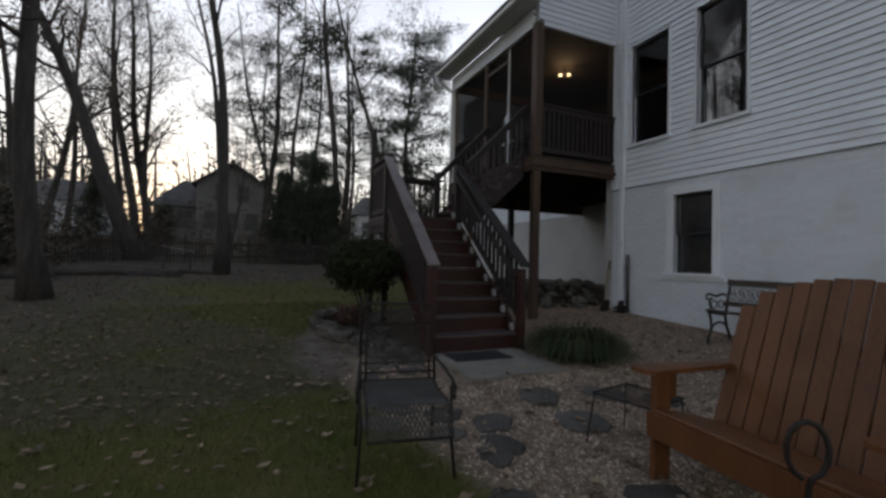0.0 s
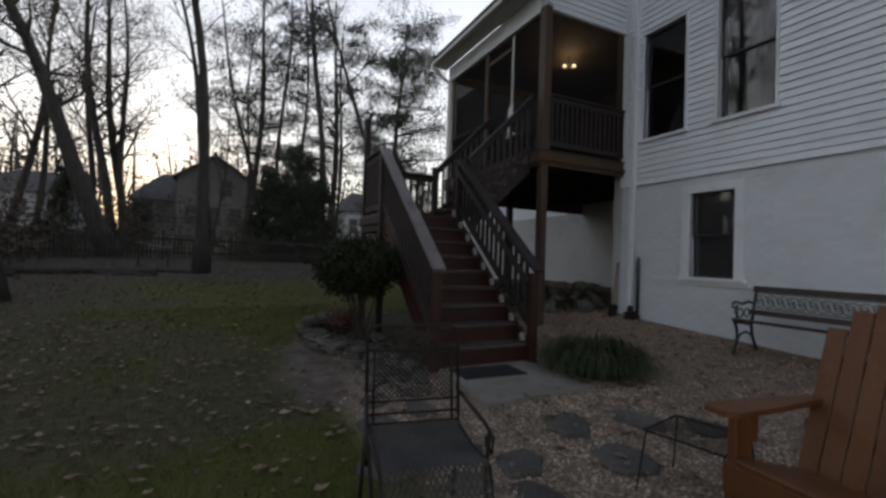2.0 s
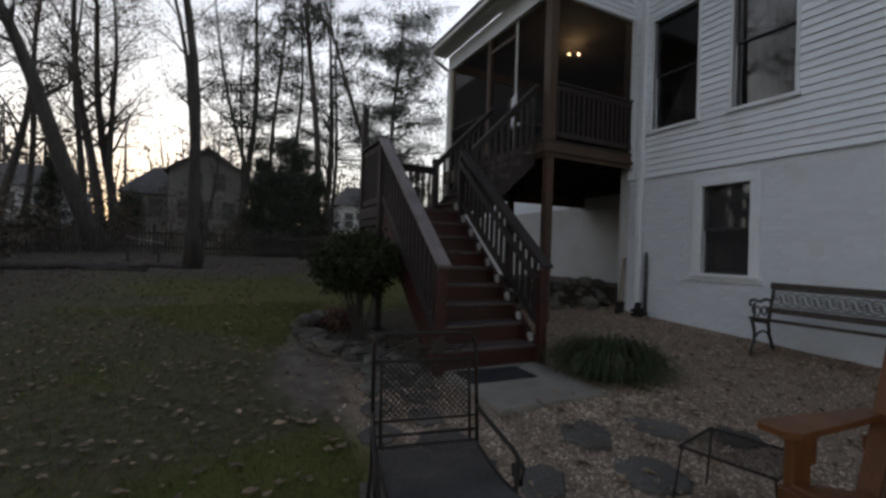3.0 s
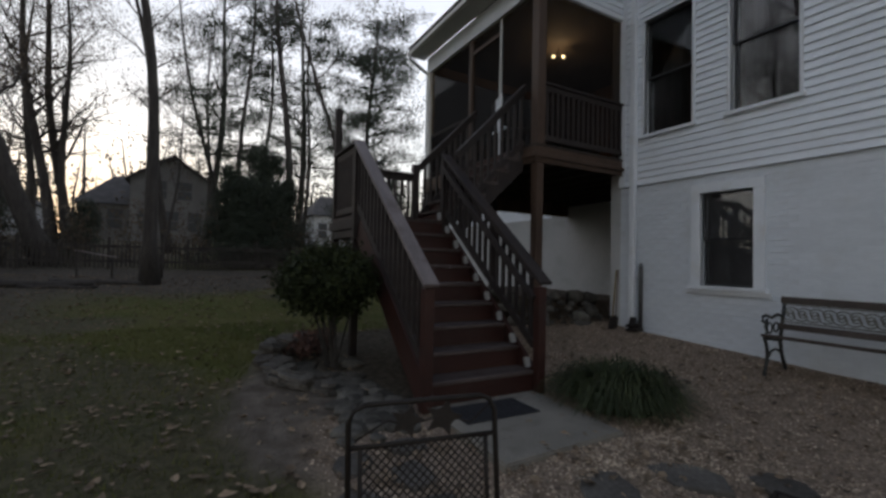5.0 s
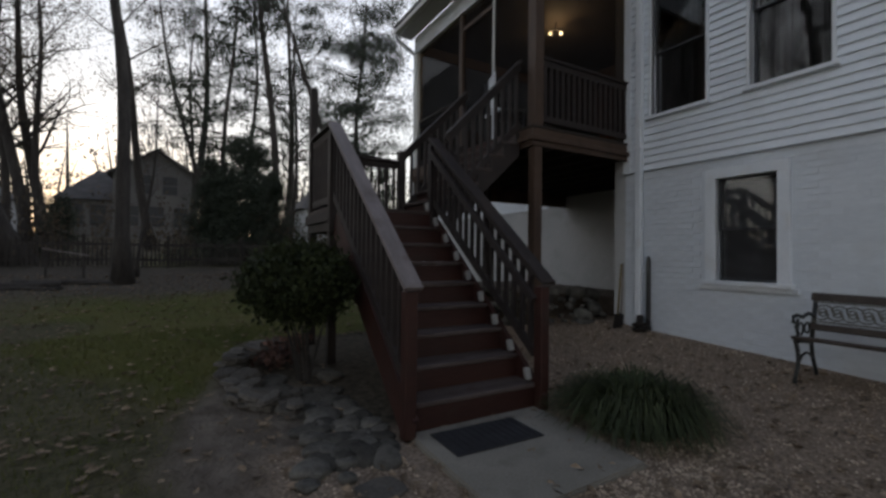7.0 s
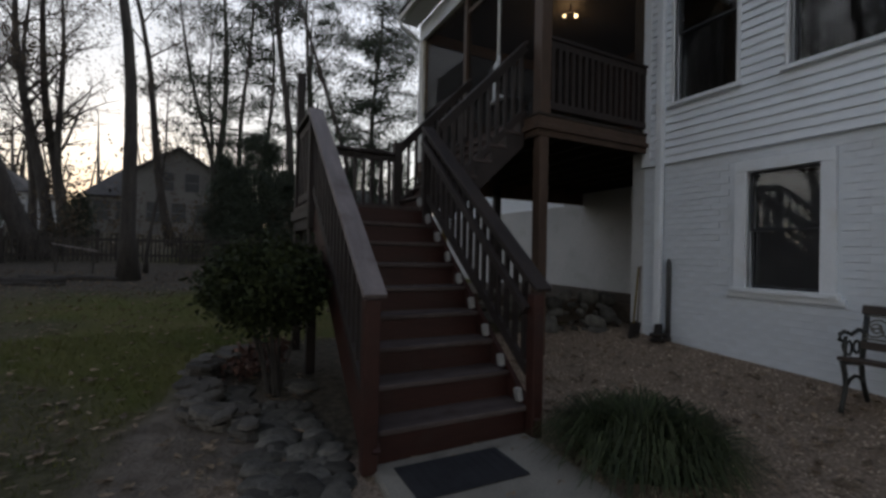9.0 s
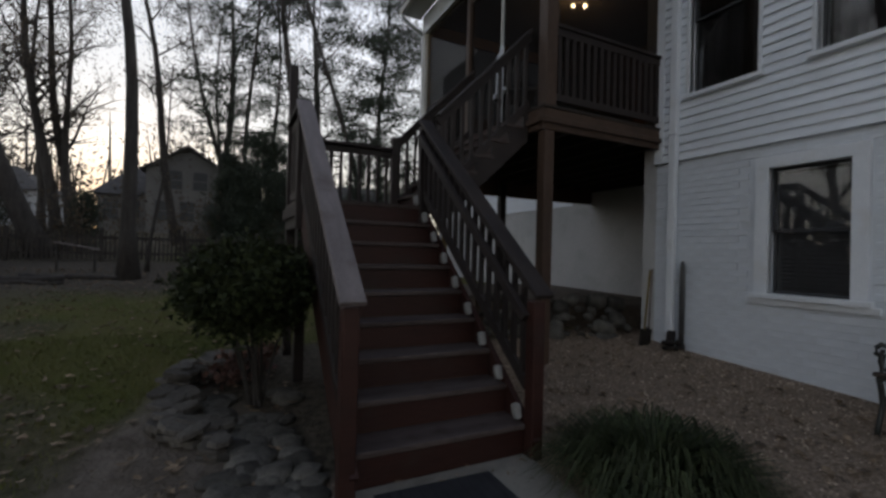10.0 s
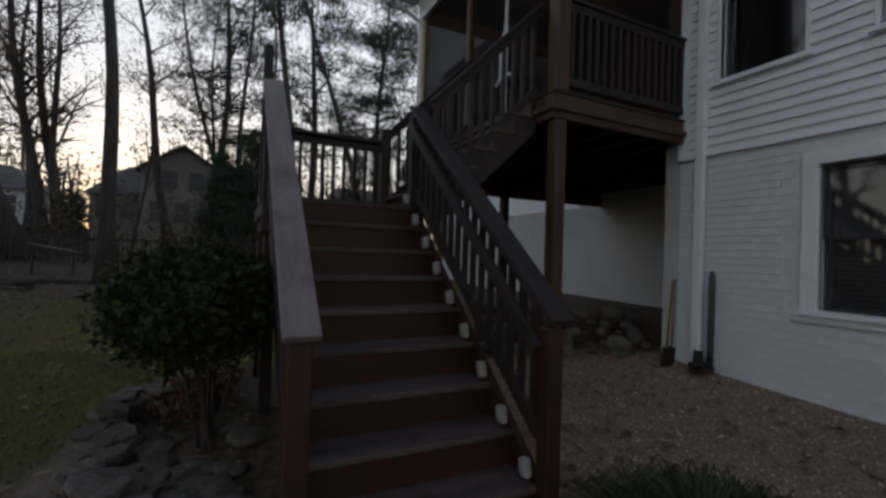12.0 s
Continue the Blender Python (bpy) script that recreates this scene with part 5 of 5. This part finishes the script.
# ---- small things ----
bm = bmesh.new()
o = thing("garden_hook", Matrix.Translation((-0.57, -4.20, ground_z(-0.57, -4.20))), "black wire loop handle standing beside the settee", "stake")
zt = 0.04 - ground_z(-0.57, -4.20)
bm = bmesh.new()
loop = [(0, 0, 0.0), (0, 0, 0.40 + zt), (0.01, 0, 0.46 + zt)]
for j in range(13):
    a = -1.35 + j * (math.tau - 0.45) / 12
    loop.append((0.055 * math.cos(a) * 1.0 * 0.8 + 0.0, -0.055 * math.cos(a) * 0.6, 0.565 + zt + 0.085 * math.sin(a)))
tube(bm, loop, 0.009, 6)
part("rod", bm, DARKMETAL, o, smooth=True)

LIGHTPLASTIC = material("white_step_light", (0.25, 0.25, 0.24), (0.33, 0.33, 0.32), 0.45, 5, 60, 0.1, 0.002)
first = None
for k in range(1, 10):
    y, z = (k - 1) * RUN + 0.06, k * RISE + 0.075
    if first is None:
        first = thing("step_light", pose(SW - 0.03, y, z - 0.05, -12), "small white plastic step light beside the tread", "light", "step lights on the stairs")
        bm = bmesh.new(); box(bm, -0.022, 0.022, -0.032, 0.032, -0.008, 0.095, 0.010); part("housing", bm, LIGHTPLASTIC, first)
        bm = bmesh.new(); box(bm, -0.026, -0.0225, -0.024, 0.024, 0.02, 0.09, 0.001); part("lens", bm, LIGHTPLASTIC, first)
    else:
        copy_thing(first, pose(SW - 0.03, y, z - 0.05, -12))

POLEGREY = material("grey_pipe", (0.05, 0.05, 0.05), (0.09, 0.09, 0.09), 0.6, 4, 50, 0.2, 0.002)
o = thing("wall_pipe", Matrix.Translation((WX - 0.05, 1.075, 0.27)), "short dark pipe standing against the house wall", "pipe")
bm = bmesh.new(); tube(bm, ((0, 0, 0), (0, 0, 0.94), (0, 0, 1.01), (0, 0, 1.06)), [0.032, 0.032, 0.028, 0.012], 10); part("tube", bm, POLEGREY, o, smooth=True)
bm = bmesh.new(); tube(bm, ((0, 0, 0), (0, 0, 0.05)), 0.045, 10); part("collar", bm, POLEGREY, o)

YELLOW = material("worn_yellow_handle", (0.14, 0.10, 0.035), (0.22, 0.165, 0.06), 0.6, 5, 40, 0.2, 0.002)
for nm, lab, x, tx, col, headc in (("garden_shovel", "garden shovel with a worn wooden handle leaning on the wall", 4.16, 0.12, CAPWOOD, DARKMETAL), ("push_broom", "broom with a yellow handle leaning by the corner", 4.08, 0.16, YELLOW, DARKMETAL)):
    o = thing(nm, Matrix.Translation((x, 1.44, ground_z(x, 1.44))), lab, "tool")
    bm = bmesh.new(); tube(bm, ((0, 0, 0.18), (tx, 0.06, 0.95)), 0.014, 8); part("handle", bm, col, o, smooth=True)
    bm = bmesh.new(); beam(bm, (-0.06, -0.02, -0.01), (0.0, 0.0, 0.20), 0.13, 0.02, (0, 1, 0), 0.006); part("blade", bm, headc, o)

o = thing("garden_hose", Matrix.Translation((4.10, 1.06, ground_z(4.10, 1.06))), "small heap of black drain hose by the downspout", "hose")
bm = bmesh.new()
tube(bm, [(0.10 * math.cos(a * .6) * (1 + .02 * a), 0.08 * math.sin(a * .6), 0.03 + 0.006 * a) for a in range(22)], 0.024, 7)
part("coil", bm, DARKMETAL, o, smooth=True)

o = thing("yellow_board", Matrix.Translation((1.95, 2.9, 0)), "upright yellow board standing under the landing", "board")
bm = bmesh.new(); beam(bm, (0, 0, 0.3), (0.0, 0.03, 1.7), 0.07, 0.03, (0, 1, 0), 0.004); part("plank", bm, YELLOW, o)

# things inside the porch
o = thing("porch_chair", pose(2.70, 2.45, DECK, 0, 0, 70), "white slatted chair inside the screened porch", "chair")
for b in ((-.26, -.22, -.25, -.21, 0, .42), (.22, .26, -.25, -.21, 0, .42), (-.26, -.22, .21, .25, 0, 1.0), (.22, .26, .21, .25, 0, 1.0)):
    box_part("leg", b, TRIM, o)
box_part("seat", (-.27, .27, -.26, .26, .421, .46), TRIM, o)
for i in range(5):
    box_part("back_slat", (-.20 + i * .085, -.14 + i * .085, .215, .235, .50, .98), TRIM, o)
o = thing("porch_table", pose(5.0, 3.4, DECK), "wooden table inside the lit porch", "table")
box_part("tabletop", (-.6, .6, -.4, .4, .70, .74), PORCHWOOD, o)
for x in (-.55, .5):
    for y in (-.35, .3):
        box_part("leg", (x, x + .05, y, y + .05, 0, .70), PORCHWOOD, o)

o = thing("door_porch", Matrix.Translation((RX - 0.06, 3.55, DECK)), "orange-brown plank door lit by the porch lamp", "door", kind="structure")
for i in range(7):
    y = -0.46 + i * 0.132
    box_part("plank", (-0.03, 0.01, y, y + 0.124, 0.02, 2.06), CEDAR, o, 0.006)
for z in (0.25, 1.75):
    box_part("ledge", (-0.055, -0.031, -0.44, 0.44, z, z + 0.12), CEDAR, o)
for y in (-0.55, 0.465):
    box_part("jamb", (-0.05, 0.02, y, y + 0.085, 0.0, 2.15), PORCHWOOD, o)
bm = bmesh.new(); tube(bm, ((-0.06, -0.36, 1.0), (-0.11, -0.36, 1.0), (-0.11, -0.26, 1.0)), 0.012, 6); part("door_handle", bm, DARKMETAL, o)

# logs and a plank at the edge of the woods
for i, (x, y, l, a, r) in enumerate(((-5.6, 10.0, 3.2, 4, .09), (-3.9, 10.6, 2.2, -8, .07), (-7.9, 9.2, 2.4, 12, .10), (-4.6, 9.7, 1.6, -20, .05), (-6.6, 10.6, 2.0, 25, .06))):
    o = thing("fallen_log", pose(x, y, ground_z(x, y) + r * 0.7, 0, 0, a), "dead log lying at the edge of the lawn", "log", "logs along the lawn")
    bm = bmesh.new(); tube(bm, [(-l / 2 + l * j / 6, 0.05 * math.sin(j * 1.7 + i), 0.02 * math.cos(j * 2)) for j in range(7)], [r * (1.1 - 0.06 * j) for j in range(7)], 9)
    part("wood", bm, BARK, o, smooth=True)
z = ground_z(-4.35, 12.3)
o = thing("plank", Matrix.Translation((-4.35, 12.3, z)), "pale weathered plank lying across the brush", "plank")
bm = bmesh.new(); beam(bm, (-0.47, 0, 0.78), (0.50, 0, 0.60), 0.12, 0.03, bevel=0.004); part("board", bm, CAPWOOD, o)
for px, pz in ((0.4, 0.61), (-0.4, 0.76)):
    bm = bmesh.new(); tube(bm, ((px, 0, pz), (px, 0.02, -0.05)), 0.03, 6); part("prop", bm, BARK, o)


# ---- grass, leaves and gravel ----
GRASSMAT = material("lawn_grass", (0.054, 0.072, 0.009), (0.110, 0.106, 0.026), 0.7, 1.2, 20, 0, 0, per_piece=0.3, stain=(0.12, 0.105, 0.05))
FALLEN = material("fallen_leaf", (0.09, 0.062, 0.039), (0.24, 0.178, 0.118), 0.75, 5, 30, 0, 0, per_piece=0.5)
PEBBLE = material("pea_gravel", (0.16, 0.12, 0.085), (0.46, 0.37, 0.28), 0.8, 6, 40, 0.2, 0.003, per_piece=0.6)


def grass():
    rng = random.Random(51)
    v, f = [], []
    while len(f) < 52000:
        x, y = rng.uniform(-8.5, 1.0), rng.uniform(-5.5, 9.5)
        if rng.random() < 0.5:
            x, y = rng.uniform(-4.5, -0.3), rng.uniform(-4.5, 4.5)
        if gravel_at(x, y) > 0.25 or dirt_at(x, y) > 0.5 or rng.random() < litter_at(x, y) * 0.85 or (x > -1.15 and -0.6 < y < 3.0):
            continue
        z = ground_z(x, y) - 0.005
        h = rng.uniform(.025, .065)
        a = rng.uniform(0, math.tau)
        w = rng.uniform(.002, .005)
        dx, dy = math.cos(a) * w, math.sin(a) * w
        k = len(v)
        v += [(x - dx, y - dy, z), (x + dx, y + dy, z), (x + rng.uniform(-.035, .035), y + rng.uniform(-.035, .035), z + h)]
        f.append((k, k + 1, k + 2))
    tagged(raw("lawn_grass", v, f, GRASSMAT), "short patchy winter lawn grass", "grass", kind="stuff")


def leaves():
    rng = random.Random(52)
    v, f = [], []
    for _ in range(9500):
        x, y = rng.uniform(-9, 4.2), rng.uniform(-5, 13)
        g = gravel_at(x, y)
        if (g > 0.5 and rng.random() < 0.10) or (-0.15 < x < 1.3 and 0 < y < 3.2):
            continue
        if litter_at(x, y) < 0.3 and rng.random() < 0.5 and g < .5:
            continue
        s = rng.uniform(.022, .052)
        a = rng.uniform(0, math.tau)
        z = ground_z(x, y) + 0.022
        ca, sa = math.cos(a), math.sin(a)
        k = len(v)
        for u, w, h in ((-1, 0, .2), (-.3, .55, .55), (.5, .45, .3), (1.1, 0, .6), (.5, -.45, .5), (-.3, -.55, .2), (0.1, 0, -.05)):
            v.append((x + s * (u * ca - w * sa), y + s * (u * sa + w * ca), z + s * h * rng.uniform(.3, 1.0)))
        for i in range(6):
            f.append((k + i, k + (i + 1) % 6, k + 6))
    tagged(raw("fallen_leaves", v, f, FALLEN), "scattered curled brown leaves on the yard", "leaves", kind="stuff")


def gravel():
    rng = random.Random(53)
    v, f = [], []
    quad = ((0, 2, 4), (2, 1, 4), (1, 3, 4), (3, 0, 4), (2, 0, 5), (1, 2, 5), (3, 1, 5), (0, 3, 5))
    n = 0
    while n < 30000:
        x, y = rng.uniform(-1.2, 4.3), rng.uniform(-4.6, 2.4)
        if rng.random() < 0.35:
            x, y = rng.uniform(-0.9, 1.8), rng.uniform(-3.6, -0.9)
        if gravel_at(x, y) < rng.uniform(.3, .9) or (-.2 < x < 1.12 and -1.15 < y < 2.3):
            continue
        s = rng.uniform(.006, .015) * (1.3 if rng.random() < .15 else 1)
        z = ground_z(x, y) + s * 0.25
        a = rng.uniform(0, math.tau)
        ca, sa = math.cos(a) * s, math.sin(a) * s
        k = len(v)
        e = rng.uniform(.6, 1.0)
        v += [(x - ca, y - sa, z), (x + ca, y + sa, z), (x - sa * e, y + ca * e, z), (x + sa * e, y - ca * e, z), (x + rng.uniform(-.3, .3) * s, y, z + s * rng.uniform(.5, .8)), (x, y, z - s * .6)]
        f += [(k + p, k + q, k + r) for p, q, r in quad]
        n += 1
    tagged(raw("pea_gravel", v, f, PEBBLE), "tan and brown pea gravel of the patio", "gravel", kind="stuff")


grass()
leaves()
gravel()


# ---- bricks of the basement wall ----
def brick_wall():
    """Painted courses: the stretch nearest the stairs brick by brick, the rest of the wall joined."""
    rng = random.Random(88)
    bm = bmesh.new(); box(bm, -0.010, 0.0, -0.1035, 0.1035, -0.0335, 0.0335)
    for v in bm.verts:
        if v.co.x < -0.005:
            v.co.y *= 0.997; v.co.z *= 0.88
    first = part("brick", bm, BRICKPAINT, base_wall)
    me, used = first.data, False
    rest = bmesh.new()
    a, b, za, zb = W3[0] - 0.13, W3[1] + 0.13, W3[2] - 0.11, W3[3] + 0.13
    row, z = 0, 0.10
    while z < BAND - 0.03:
        y = WY1 - 0.105 - (0.104 if row % 2 else 0)
        while y > -3.6:
            if not (y + 0.1 > a and y - 0.1 < b and z + 0.035 > za and z - 0.035 < zb):
                p = (WX + 0.001 - rng.uniform(-0.0006, 0.0008), y, z + rng.uniform(-.0012, .0012))
                if y > -0.92:
                    ob = first if not used else new("brick", me)
                    used = True
                    ob.parent = base_wall
                    ob.location = p
                else:
                    box(rest, p[0] - 0.010, p[0], y - 0.1035, y + 0.1035, z - 0.0325, z + 0.0325)
            y -= 0.208
        row += 1; z += 0.0745
    tagged(part("brick_courses", rest, BRICKPAINT, base_wall), kind="stuff")


brick_wall()
